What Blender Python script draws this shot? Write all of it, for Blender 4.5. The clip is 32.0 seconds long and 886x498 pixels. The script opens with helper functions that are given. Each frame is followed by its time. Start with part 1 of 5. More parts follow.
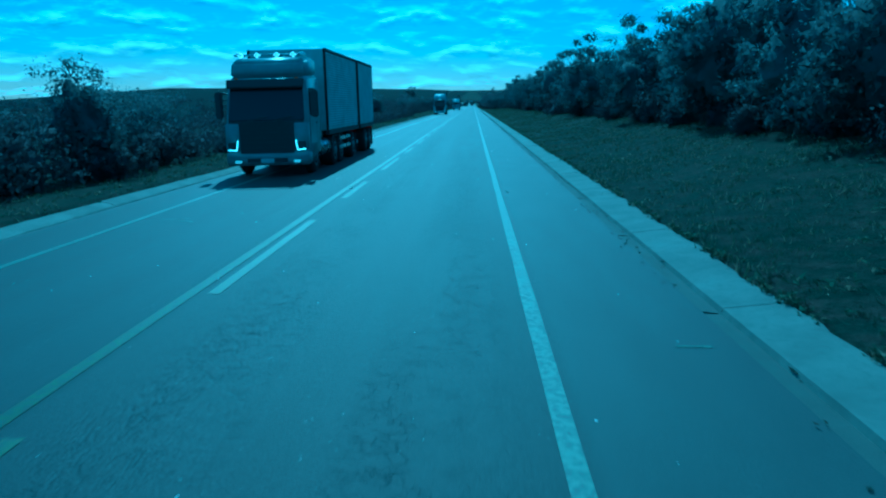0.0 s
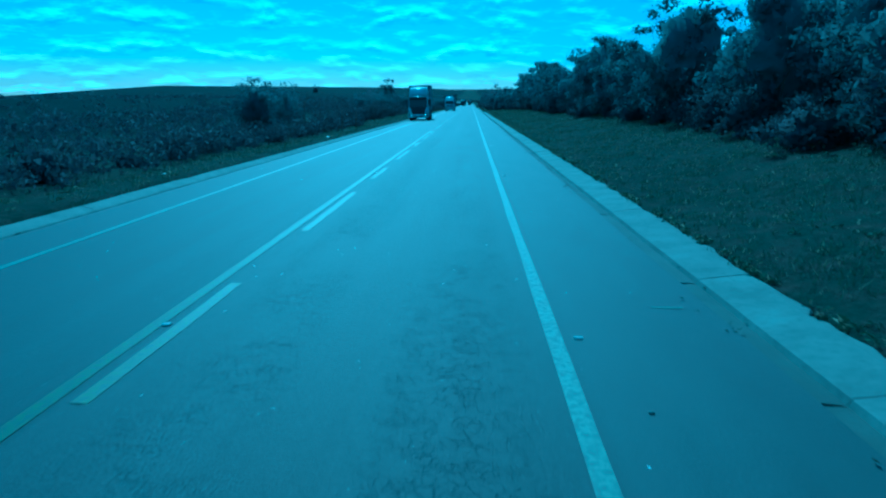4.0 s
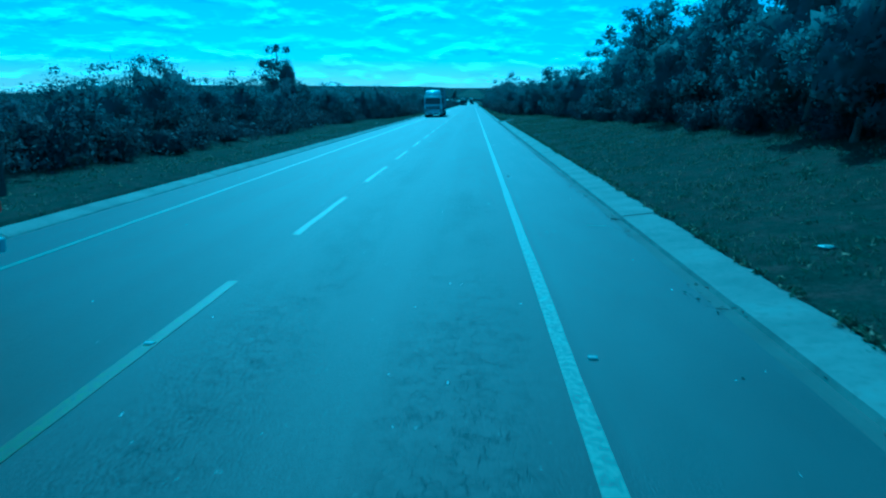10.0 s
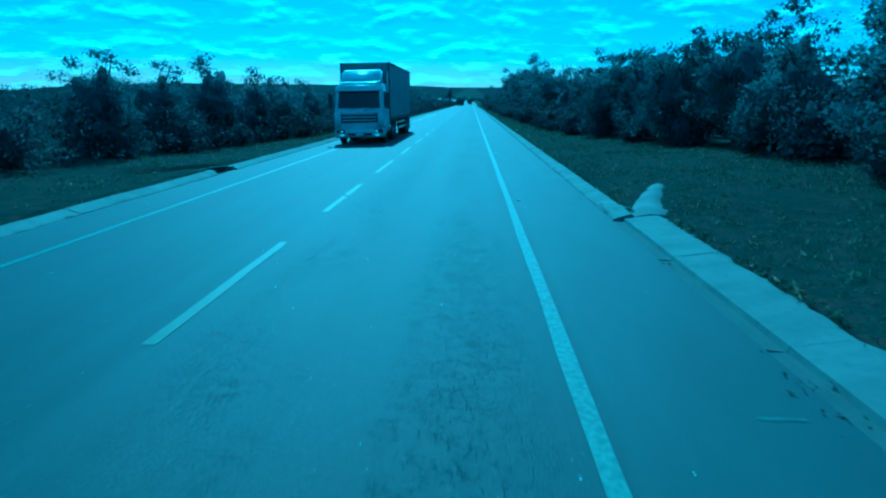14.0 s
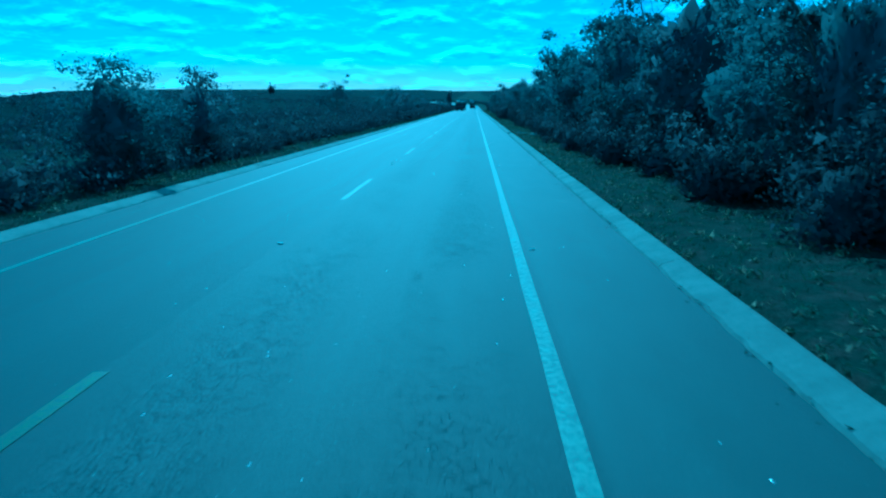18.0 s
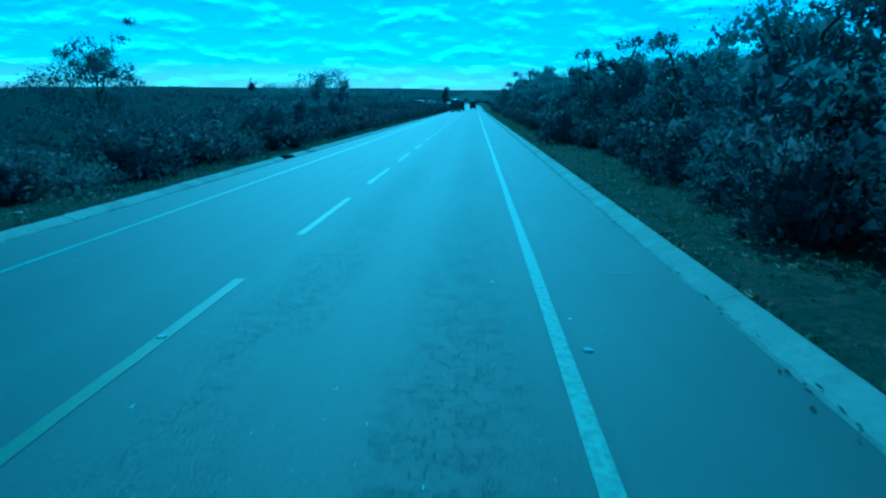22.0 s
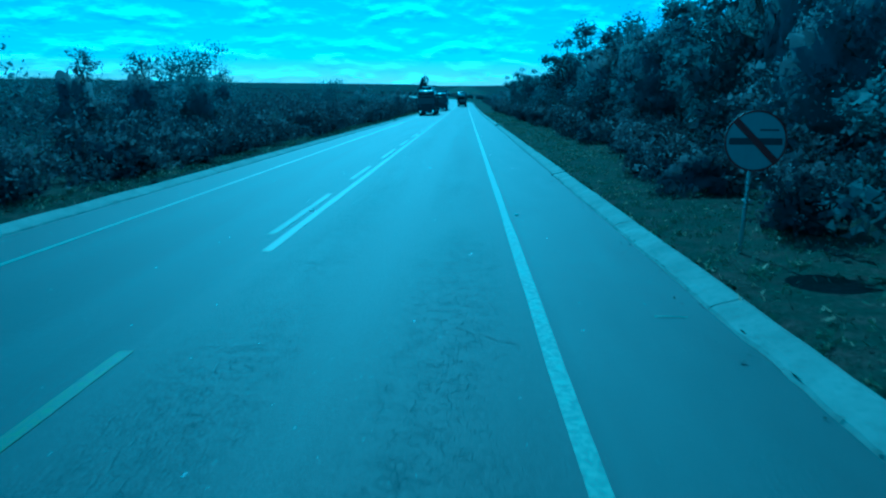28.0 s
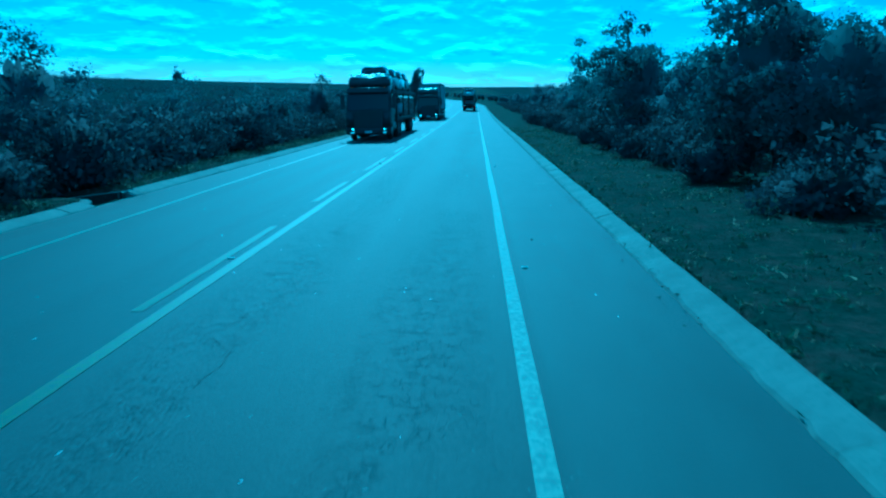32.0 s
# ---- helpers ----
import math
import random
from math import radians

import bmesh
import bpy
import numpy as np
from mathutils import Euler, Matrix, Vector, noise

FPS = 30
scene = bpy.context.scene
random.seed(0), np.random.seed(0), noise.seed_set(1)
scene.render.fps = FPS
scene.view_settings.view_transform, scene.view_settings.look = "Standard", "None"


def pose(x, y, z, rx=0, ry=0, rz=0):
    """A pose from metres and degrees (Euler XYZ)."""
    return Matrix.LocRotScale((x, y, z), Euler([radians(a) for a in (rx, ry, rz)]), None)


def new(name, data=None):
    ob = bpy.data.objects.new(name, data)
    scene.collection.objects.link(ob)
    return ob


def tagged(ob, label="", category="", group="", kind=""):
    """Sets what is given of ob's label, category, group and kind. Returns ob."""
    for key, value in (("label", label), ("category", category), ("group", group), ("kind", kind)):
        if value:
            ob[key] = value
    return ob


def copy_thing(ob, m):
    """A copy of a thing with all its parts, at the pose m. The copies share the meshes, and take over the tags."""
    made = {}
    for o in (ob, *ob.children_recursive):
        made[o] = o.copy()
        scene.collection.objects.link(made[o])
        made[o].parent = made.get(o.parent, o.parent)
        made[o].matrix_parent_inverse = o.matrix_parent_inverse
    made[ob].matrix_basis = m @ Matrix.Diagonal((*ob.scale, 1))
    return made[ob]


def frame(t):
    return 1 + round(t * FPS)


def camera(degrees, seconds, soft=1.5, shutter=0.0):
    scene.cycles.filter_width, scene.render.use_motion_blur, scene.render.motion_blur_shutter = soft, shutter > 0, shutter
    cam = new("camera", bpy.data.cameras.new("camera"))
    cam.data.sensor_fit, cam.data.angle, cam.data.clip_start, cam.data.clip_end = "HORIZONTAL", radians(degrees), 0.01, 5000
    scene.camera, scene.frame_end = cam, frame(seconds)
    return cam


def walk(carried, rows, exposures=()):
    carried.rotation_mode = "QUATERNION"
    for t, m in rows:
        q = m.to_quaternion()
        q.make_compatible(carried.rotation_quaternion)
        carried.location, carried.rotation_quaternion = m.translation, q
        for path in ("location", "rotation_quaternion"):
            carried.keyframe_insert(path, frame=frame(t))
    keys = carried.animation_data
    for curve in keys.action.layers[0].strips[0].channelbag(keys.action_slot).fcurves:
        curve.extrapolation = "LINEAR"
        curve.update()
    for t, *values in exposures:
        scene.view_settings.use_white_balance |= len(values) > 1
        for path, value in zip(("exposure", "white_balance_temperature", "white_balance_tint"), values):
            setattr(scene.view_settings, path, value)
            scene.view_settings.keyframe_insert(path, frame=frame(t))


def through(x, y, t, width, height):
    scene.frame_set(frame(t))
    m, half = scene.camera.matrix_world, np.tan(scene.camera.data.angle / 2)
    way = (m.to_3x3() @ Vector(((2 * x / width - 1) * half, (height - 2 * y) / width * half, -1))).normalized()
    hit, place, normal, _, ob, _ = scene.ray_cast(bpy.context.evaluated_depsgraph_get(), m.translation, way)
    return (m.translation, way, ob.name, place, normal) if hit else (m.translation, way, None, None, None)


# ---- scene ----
# x runs across the road (centre line at 0), y along it, z up.
HEIGHT = 2.10
cam = camera(61.0, 32.0, soft=2.2, shutter=0.1)
# seconds, across, along, pitch, roll, yaw
PATH = [
    (0.0, 3.00, -0.25, -10.95, -0.25, 2.24), (1.0, 3.08, 15.23, -10.98, 0.04, 2.18), (2.0, 3.03, 29.37, -11.06, -0.13, 2.29),
    (3.0, 2.95, 44.40, -10.95, -0.38, 2.11), (6.0, 2.68, 90.81, -11.20, -0.64, 2.17), (7.0, 2.75, 107.10, -11.11, -0.44, 2.15),
    (8.0, 2.77, 122.73, -10.83, -0.69, 2.05), (9.0, 2.81, 138.94, -11.18, -0.48, 2.10), (10.0, 2.82, 156.21, -11.10, -0.38, 2.25),
    (11.0, 2.77, 172.34, -10.96, -0.68, 2.13), (12.0, 2.81, 190.71, -10.98, -0.61, 2.07), (13.0, 2.83, 208.67, -11.00, -0.55, 2.27),
    (14.0, 2.78, 225.77, -11.13, -0.63, 2.11), (17.0, 3.04, 278.10, -11.17, -0.03, 1.94), (18.0, 2.98, 295.15, -10.84, -0.09, 2.37),
    (19.0, 2.93, 312.73, -10.95, -0.49, 2.20), (20.0, 2.93, 329.63, -10.97, -0.44, 2.25), (21.0, 2.92, 346.73, -11.00, -0.16, 2.25),
    (22.0, 2.84, 363.94, -10.90, -0.32, 2.40), (23.0, 2.78, 382.16, -11.27, -0.76, 2.18), (24.0, 2.75, 399.38, -11.19, -0.91, 2.20),
    (25.0, 2.74, 417.38, -11.09, -0.35, 2.37), (28.0, 2.87, 468.10, -11.18, -0.30, 1.68), (29.0, 3.00, 484.97, -11.29, -0.06, 1.90),
    (30.0, 3.07, 502.57, -11.10, -0.08, 1.95), (31.0, 3.20, 519.27, -10.99, -0.00, 2.01), (32.0, 3.19, 536.63, -11.08, -0.56, 2.46),
]
walk(cam, [(t, pose(x, y, HEIGHT, 90 + p, r, w)) for t, x, y, p, r, w in PATH],
     exposures=[(0, -0.80, 2700, -48), (1, -0.68, 2690, -48), (3, -0.67, 2660, -47), (6, -0.53, 2640, -47), (32, -0.49, 2640, -47)])

# ---- daylight: sun ahead of the road and a little to its left, broken low cloud ----
SUN_UP, SUN_LEFT = 40.0, 8.5
sun_data = bpy.data.lights.new("sun", "SUN")
sun_data.energy, sun_data.angle, sun_data.color = 3.9, radians(0.53), (1.0, 0.95, 0.88)
sun = new("sun", sun_data)
sun_way = Vector((-math.sin(radians(SUN_LEFT)) * math.cos(radians(SUN_UP)), math.cos(radians(SUN_LEFT)) * math.cos(radians(SUN_UP)), math.sin(radians(SUN_UP))))
sun.matrix_world = Matrix.Translation((0, 250, 300)) @ sun_way.to_track_quat("Z", "Y").to_matrix().to_4x4()

world = bpy.data.worlds.new("sky")
scene.world = world
world.use_nodes = True
wn, wl = world.node_tree.nodes, world.node_tree.links
wn.clear()


def wnode(kind, **values):
    n = wn.new(kind)
    for k, v in values.items():
        n.inputs[k].default_value = v
    return n


sky = wn.new("ShaderNodeTexSky")
sky.sky_type, sky.sun_disc = "NISHITA", False
sky.sun_elevation, sky.sun_rotation = radians(SUN_UP), radians(-SUN_LEFT)
sky.air_density, sky.dust_density = 1.0, 0.4
coord = wn.new("ShaderNodeTexCoord")
sep = wn.new("ShaderNodeSeparateXYZ")
wl.new(coord.outputs["Generated"], sep.inputs[0])


def wmath(op, a, b=None, clamp=False):
    n = wn.new("ShaderNodeMath")
    n.operation, n.use_clamp = op, clamp
    for i, v in enumerate((a, b)):
        if v is None:
            continue
        if isinstance(v, (int, float)):
            n.inputs[i].default_value = v
        else:
            wl.new(v, n.inputs[i])
    return n.outputs[0]


# flat-based heaps of cloud, low and wide near the horizon
def heaps(shift):
    """Cloud density towards the direction, looked up a little higher by shift."""
    deck = wn.new("ShaderNodeCombineXYZ")
    lift = wmath("ADD", wmath("MAXIMUM", wmath("ADD", sep.outputs["Z"], shift), 0.0), 0.20)
    wl.new(wmath("MULTIPLY", wmath("DIVIDE", sep.outputs["X"], lift), 4.2), deck.inputs[0])
    wl.new(wmath("MULTIPLY", wmath("DIVIDE", sep.outputs["Y"], lift), 4.2), deck.inputs[1])
    puffs = wnode("ShaderNodeTexNoise", Scale=1.0, Detail=8.0, Roughness=0.60, Distortion=0.25)
    wl.new(deck.outputs[0], puffs.inputs["Vector"])
    return puffs.outputs["Fac"]


here = heaps(0.0)
cover = wn.new("ShaderNodeValToRGB")
cover.color_ramp.elements[0].position, cover.color_ramp.elements[1].position = 0.43, 0.66
wl.new(here, cover.inputs[0])
# bright tops and greyer flat bases
rim = wmath("ADD", 0.60, wmath("MULTIPLY", wmath("SUBTRACT", here, heaps(0.007)), 3.6), True)
cloud = wn.new("ShaderNodeMix")
cloud.data_type = "RGBA"
white = wn.new("ShaderNodeCombineXYZ")
for socket in white.inputs:
    wl.new(wmath("MULTIPLY", rim, 13.2), socket)
wl.new(white.outputs[0], cloud.inputs["B"])
wl.new(wmath("MULTIPLY", cover.outputs["Color"], 0.56), cloud.inputs["Factor"])
clear = wn.new("ShaderNodeMix")
clear.data_type, clear.blend_type = "RGBA", "MULTIPLY"
clear.inputs["Factor"].default_value, clear.inputs["B"].default_value = 1.0, (0.54, 0.54, 0.71, 1)
wl.new(sky.outputs[0], clear.inputs["A"])
wl.new(clear.outputs["Result"], cloud.inputs["A"])
back = wnode("ShaderNodeBackground", Strength=0.134)
wl.new(cloud.outputs["Result"], back.inputs["Color"])
wout = wn.new("ShaderNodeOutputWorld")
wl.new(back.outputs[0], wout.inputs[0])

# ---- materials ----
def material(name, colour, rough=0.7, metal=0.0, specular=0.5):
    m = bpy.data.materials.new(name)
    m.use_nodes = True
    b = m.node_tree.nodes["Principled BSDF"]
    b.inputs["Base Color"].default_value = (*colour, 1)
    b.inputs["Roughness"].default_value, b.inputs["Metallic"].default_value = rough, metal
    b.inputs["Specular IOR Level"].default_value = specular
    return m


class Nodes:
    """Short hand for the node tree of one material."""

    def __init__(self, m):
        self.tree, self.n, self.l = m.node_tree, m.node_tree.nodes, m.node_tree.links
        self.bsdf = self.n["Principled BSDF"]

    def set(self, socket, v):
        if isinstance(v, (int, float)):
            socket.default_value = v
        elif isinstance(v, tuple):
            socket.default_value = (*v, 1) if len(v) == 3 and socket.type == "RGBA" else v
        else:
            self.l.new(v, socket)

    def math(self, op, a, b=0.0, clamp=False):
        n = self.n.new("ShaderNodeMath")
        n.operation, n.use_clamp = op, clamp
        self.set(n.inputs[0], a), self.set(n.inputs[1], b)
        return n.outputs[0]

    def place(self, scale=(1, 1, 1), world=True):
        if world:
            src = self.n.new("ShaderNodeNewGeometry").outputs["Position"]
        else:
            src = self.n.new("ShaderNodeTexCoord").outputs["Object"]
        mp = self.n.new("ShaderNodeMapping")
        mp.inputs["Scale"].default_value = scale
        self.l.new(src, mp.inputs[0])
        return mp.outputs[0]

    def noise(self, scale, detail=4.0, rough=0.55, where=None, stretch=(1, 1, 1), distort=0.0):
        n = self.n.new("ShaderNodeTexNoise")
        n.inputs["Scale"].default_value, n.inputs["Detail"].default_value = scale, detail
        n.inputs["Roughness"].default_value, n.inputs["Distortion"].default_value = rough, distort
        self.l.new(where or self.place(stretch), n.inputs["Vector"])
        return n.outputs["Fac"]

    def ramp(self, fac, lo, hi, a=(0, 0, 0), b=(1, 1, 1)):
        n = self.n.new("ShaderNodeValToRGB")
        e = n.color_ramp.elements
        e[0].position, e[1].position = lo, hi
        e[0].color, e[1].color = (*a, 1), (*b, 1)
        self.l.new(fac, n.inputs[0])
        return n.outputs[0]

    def mix(self, fac, a, b, blend="MIX"):
        n = self.n.new("ShaderNodeMix")
        n.data_type, n.blend_type = "RGBA", blend
        self.set(n.inputs["Factor"], fac), self.set(n.inputs["A"], a), self.set(n.inputs["B"], b)
        return n.outputs["Result"]

    def bump(self, height, strength=0.3, distance=0.02):
        n = self.n.new("ShaderNodeBump")
        n.inputs["Strength"].default_value, n.inputs["Distance"].default_value = strength, distance
        self.l.new(height, n.inputs["Height"])
        self.l.new(n.outputs[0], self.bsdf.inputs["Normal"])


def asphalt_nodes(k):
    """Colour, crack mask and fine grain of the worn asphalt."""
    big = k.noise(0.35, 3, stretch=(1.0, 0.12, 1))
    tracks = k.noise(1.3, 4, 0.6, stretch=(1.0, 0.03, 1))
    grain = k.noise(55.0, 3, 0.7)
    colour = k.ramp(big, 0.3, 0.7, (0.046, 0.046, 0.045), (0.064, 0.063, 0.061))
    # pale streaks along the lane: sheen of the worn tracks, put into the colour
    colour = k.mix(k.math("MULTIPLY", k.ramp(tracks, 0.42, 0.66), 0.6), colour, (0.086, 0.086, 0.084))
    colour = k.mix(k.math("MULTIPLY", k.ramp(grain, 0.35, 0.75), 0.5), colour, (0.035, 0.035, 0.035))
    # pale chips of stone in the binder
    colour = k.mix(k.ramp(k.noise(22.0, 2, 0.5), 0.735, 0.755), colour, (0.26, 0.26, 0.25))
    cell = k.n.new("ShaderNodeTexVoronoi")
    cell.feature = "DISTANCE_TO_EDGE"
    cell.inputs["Scale"].default_value = 12.5
    wob = k.n.new("ShaderNodeMix")
    wob.data_type = "VECTOR"
    wob.inputs["Factor"].default_value = 0.16
    k.l.new(k.place((0.95, 1.0, 1)), wob.inputs["A"])
    wn_ = k.n.new("ShaderNodeTexNoise")
    wn_.inputs["Scale"].default_value = 4.0
    k.l.new(wn_.outputs["Color"], wob.inputs["B"])
    k.l.new(wob.outputs["Result"], cell.inputs["Vector"])
    line = k.ramp(cell.outputs["Distance"], 0.015, 0.075, (1, 1, 1), (0, 0, 0))
    sx = k.n.new("ShaderNodeSeparateXYZ")
    k.l.new(k.n.new("ShaderNodeNewGeometry").outputs["Position"], sx.inputs[0])
    # paler shoulder colour makes up for sheen falling off to the right
    side = k.math("MULTIPLY", k.math("SUBTRACT", sx.outputs[0], 3.72), 8.0, True)
    colour = k.mix(k.math("MULTIPLY", side, 0.75), colour, k.ramp(k.noise(1.7, 4, 0.6, stretch=(1, 0.25, 1)), 0.3, 0.7, (0.077, 0.077, 0.075), (0.100, 0.100, 0.097)))
    # cracks keep to the wheel tracks of the right-hand lane
    t1 = k.math("SUBTRACT", 1.0, k.math("MULTIPLY", k.math("ABSOLUTE", k.math("SUBTRACT", sx.outputs[0], 2.75)), 1.5), True)
    t2 = k.math("SUBTRACT", 1.0, k.math("MULTIPLY", k.math("ABSOLUTE", k.math("SUBTRACT", sx.outputs[0], 0.95)), 1.6), True)
    where = k.math("MAXIMUM", t1, k.math("MULTIPLY", t2, 0.75))
    # short breaks across and along the lane, as the surface splits into blocks
    for stretch, keep in (((2.2, 11.0, 1), 0.40), ((9.0, 1.8, 1), 0.52)):
        ridge = k.math("ABSOLUTE", k.math("SUBTRACT", k.noise(1.0, 3, 0.6, stretch=stretch, distort=0.5), 0.5))
        bits = k.ramp(k.noise(3.3, 3, 0.6), keep, keep + 0.10)
        line = k.math("MAXIMUM", k.math("MULTIPLY", line, 0.8), k.math("MULTIPLY", k.ramp(ridge, 0.004, 0.016, (1, 1, 1), (0, 0, 0)), bits))
    patch = k.math("MULTIPLY", k.ramp(k.noise(0.5, 4, 0.65, stretch=(1, 0.35, 1)), 0.38, 0.52), k.ramp(k.noise(6.0, 3, 0.6), 0.38, 0.56))
    cracks = k.math("MULTIPLY", line, k.math("MULTIPLY", k.math("POWER", where, 0.6), patch))
    return colour, cracks, grain


def asphalt_material():
    m = material("asphalt", (0.07, 0.07, 0.07), 0.6, specular=0.36)
    k = Nodes(m)
    colour, cracks, grain = asphalt_nodes(k)
    colour = k.mix(k.math("MULTIPLY", cracks, 0.80), colour, (0.012, 0.016, 0.016))
    k.set(k.bsdf.inputs["Base Color"], colour)
    k.set(k.bsdf.inputs["Roughness"], k.math("ADD", 0.50, k.math("MULTIPLY", grain, 0.25)))
    k.bump(k.math("SUBTRACT", grain, k.math("MULTIPLY", cracks, 1.5)), 0.55, 0.012)
    return m


def paint_material(name, colour, wear=0.5):
    m = material(name, colour, 0.5)
    k = Nodes(m)
    base, cracks, grain = asphalt_nodes(k)
    worn = k.ramp(k.noise(16.0, 6, 0.7), wear - 0.12, wear + 0.1)
    worn = k.math("MAXIMUM", k.math("MULTIPLY", worn, 0.8), k.math("MULTIPLY", cracks, 0.8))
    dirty = k.mix(k.math("MULTIPLY", k.noise(1.4, 4), 0.6), colour, tuple(c * 0.55 for c in colour))
    k.set(k.bsdf.inputs["Base Color"], k.mix(worn, dirty, base))
    k.bump(grain, 0.35, 0.008)
    return m


def concrete_material(name="concrete", lo=(0.165, 0.165, 0.142), hi=(0.285, 0.285, 0.245)):
    m = material(name, hi, 0.85)
    k = Nodes(m)
    c = k.ramp(k.noise(1.1, 5, 0.6), 0.3, 0.7, lo, hi)
    spots = k.ramp(k.noise(9.0, 5, 0.7), 0.5, 0.72)
    c = k.mix(k.math("MULTIPLY", spots, 0.45), c, (0.10, 0.095, 0.08))
    info = k.n.new("ShaderNodeObjectInfo").outputs["Random"]
    c = k.mix(k.math("MULTIPLY", info, 0.3), c, (0.18, 0.175, 0.16))
    k.set(k.bsdf.inputs["Base Color"], c)
    k.bump(k.noise(38.0, 4, 0.7), 0.5, 0.015)
    return m


def leaf_material(name, a, b, through=0.12, straw=False):
    m = material(name, a, 0.8, specular=0.06)
    k = Nodes(m)
    isle = k.n.new("ShaderNodeNewGeometry").outputs["Random Per Island"]
    tree = k.n.new("ShaderNodeObjectInfo").outputs["Random"]
    c = k.mix(isle, a, b)
    c = k.mix(k.math("MULTIPLY", tree, 0.45), c, tuple(0.8 * v for v in b))
    c = k.mix(k.math("MULTIPLY", k.noise(0.8, 3), 0.5), c, tuple(v * 0.6 for v in a))
    c = k.mix(k.math("MULTIPLY", k.ramp(k.noise(9.0, 4, 0.7), 0.38, 0.62), 0.20), c, tuple(v * 0.5 for v in a))
    if straw:
        c = k.mix(k.ramp(isle, 0.80, 0.84), c, (0.24, 0.22, 0.15))
    k.set(k.bsdf.inputs["Base Color"], c)
    # a thin leaf throws back some light and lets as much again through
    out = k.n["Material Output"]
    tr = k.n.new("ShaderNodeBsdfTranslucent")
    k.l.new(k.mix(through, (0, 0, 0), c), tr.inputs["Color"])
    both = k.n.new("ShaderNodeAddShader")
    k.l.new(k.bsdf.outputs[0], both.inputs[0])
    k.l.new(tr.outputs[0], both.inputs[1])
    k.l.new(both.outputs[0], out.inputs[0])
    return m


def bark_material():
    m = material("bark", (0.10, 0.08, 0.06), 0.9)
    k = Nodes(m)
    k.set(k.bsdf.inputs["Base Color"], k.ramp(k.noise(6, 5, where=k.place((3, 3, 0.6), False)), 0.3, 0.7, (0.05, 0.04, 0.03), (0.20, 0.17, 0.14)))
    k.bump(k.noise(14, 5, where=k.place((3, 3, 0.5), False)), 0.8, 0.03)
    return m


def soil_material():
    m = material("soil_and_litter", (0.07, 0.06, 0.035), 0.95, specular=0.04)
    k = Nodes(m)
    c = k.ramp(k.noise(0.16, 5, 0.6), 0.35, 0.65, (0.042, 0.050, 0.035), (0.074, 0.080, 0.060))
    c = k.mix(k.math("MULTIPLY", k.ramp(k.noise(2.2, 5, 0.7), 0.42, 0.66), 0.85), c, (0.104, 0.088, 0.074))
    c = k.mix(k.math("MULTIPLY", k.ramp(k.noise(14.0, 4, 0.7), 0.4, 0.7), 0.6), c, (0.016, 0.020, 0.012))
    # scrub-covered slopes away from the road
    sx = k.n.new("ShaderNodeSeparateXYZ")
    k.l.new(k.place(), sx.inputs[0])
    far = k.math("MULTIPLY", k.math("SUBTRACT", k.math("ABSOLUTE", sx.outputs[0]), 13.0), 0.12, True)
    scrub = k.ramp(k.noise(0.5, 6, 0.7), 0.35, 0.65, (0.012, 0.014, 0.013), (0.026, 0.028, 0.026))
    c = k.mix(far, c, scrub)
    k.set(k.bsdf.inputs["Base Color"], c)
    k.bump(k.noise(5.0, 6, 0.75), 0.9, 0.12)
    return m


ASPHALT = asphalt_material()
WHITE_PAINT = paint_material("white_road_paint", (0.265, 0.285, 0.205), 0.54)
YELLOW_PAINT = paint_material("yellow_road_paint", (0.128, 0.146, 0.020), 0.475)
FAINT_PAINT = paint_material("worn_yellow_paint", (0.26, 0.26, 0.17), 0.36)
CONCRETE = concrete_material()
APRON = concrete_material("stained_apron", (0.085, 0.085, 0.074), (0.14, 0.14, 0.122))
GUTTER = concrete_material("dirty_gutter", (0.05, 0.048, 0.044), (0.10, 0.098, 0.09))
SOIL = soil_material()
BARK = bark_material()
LEAF = leaf_material("leaves_dark", (0.118, 0.123, 0.131), (0.146, 0.151, 0.157), 0.6)
LEAF_DRY = leaf_material("leaves_dusty", (0.123, 0.123, 0.137), (0.151, 0.148, 0.159), 0.6)
# paler leaf copy: the haze over the bank trees is put into its colour
LEAF_PALE = leaf_material("leaves_of_bank_trees", (0.140, 0.147, 0.158), (0.169, 0.175, 0.181), 0.6)
# dark scrub leaf; on the right its colour also carries shade below the trees
LEAF_SCRUB = leaf_material("leaves_of_scrub", (0.075, 0.073, 0.083), (0.097, 0.092, 0.101), 0.45)
GRASS = leaf_material("grass_blades", (0.062, 0.077, 0.046), (0.132, 0.136, 0.088), 0.5, True)

# ---- mesh helpers ----
def mesh_object(name, bm, mat, parent=None, smooth=False):
    me = bpy.data.meshes.new(name)
    bm.to_mesh(me)
    bm.free()
    for m in (mat if isinstance(mat, (list, tuple)) else [mat]):
        me.materials.append(m)
    if smooth:
        me.polygons.foreach_set("use_smooth", [True] * len(me.polygons))
    ob = new(name, me)
    ob.parent = parent
    return ob


def raw_object(name, verts, faces, mat, parent=None, smooth=False):
    me = bpy.data.meshes.new(name)
    me.from_pydata([tuple(v) for v in verts], [], [tuple(f) for f in faces])
    for m in (mat if isinstance(mat, (list, tuple)) else [mat]):
        me.materials.append(m)
    if smooth:
        me.polygons.foreach_set("use_smooth", [True] * len(me.polygons))
    ob = new(name, me)
    ob.parent = parent
    return ob


def part(name, bm, mat, parent, label="", smooth=False):
    ob = mesh_object(name, bm, mat, parent, smooth)
    return tagged(ob, label) if label else ob


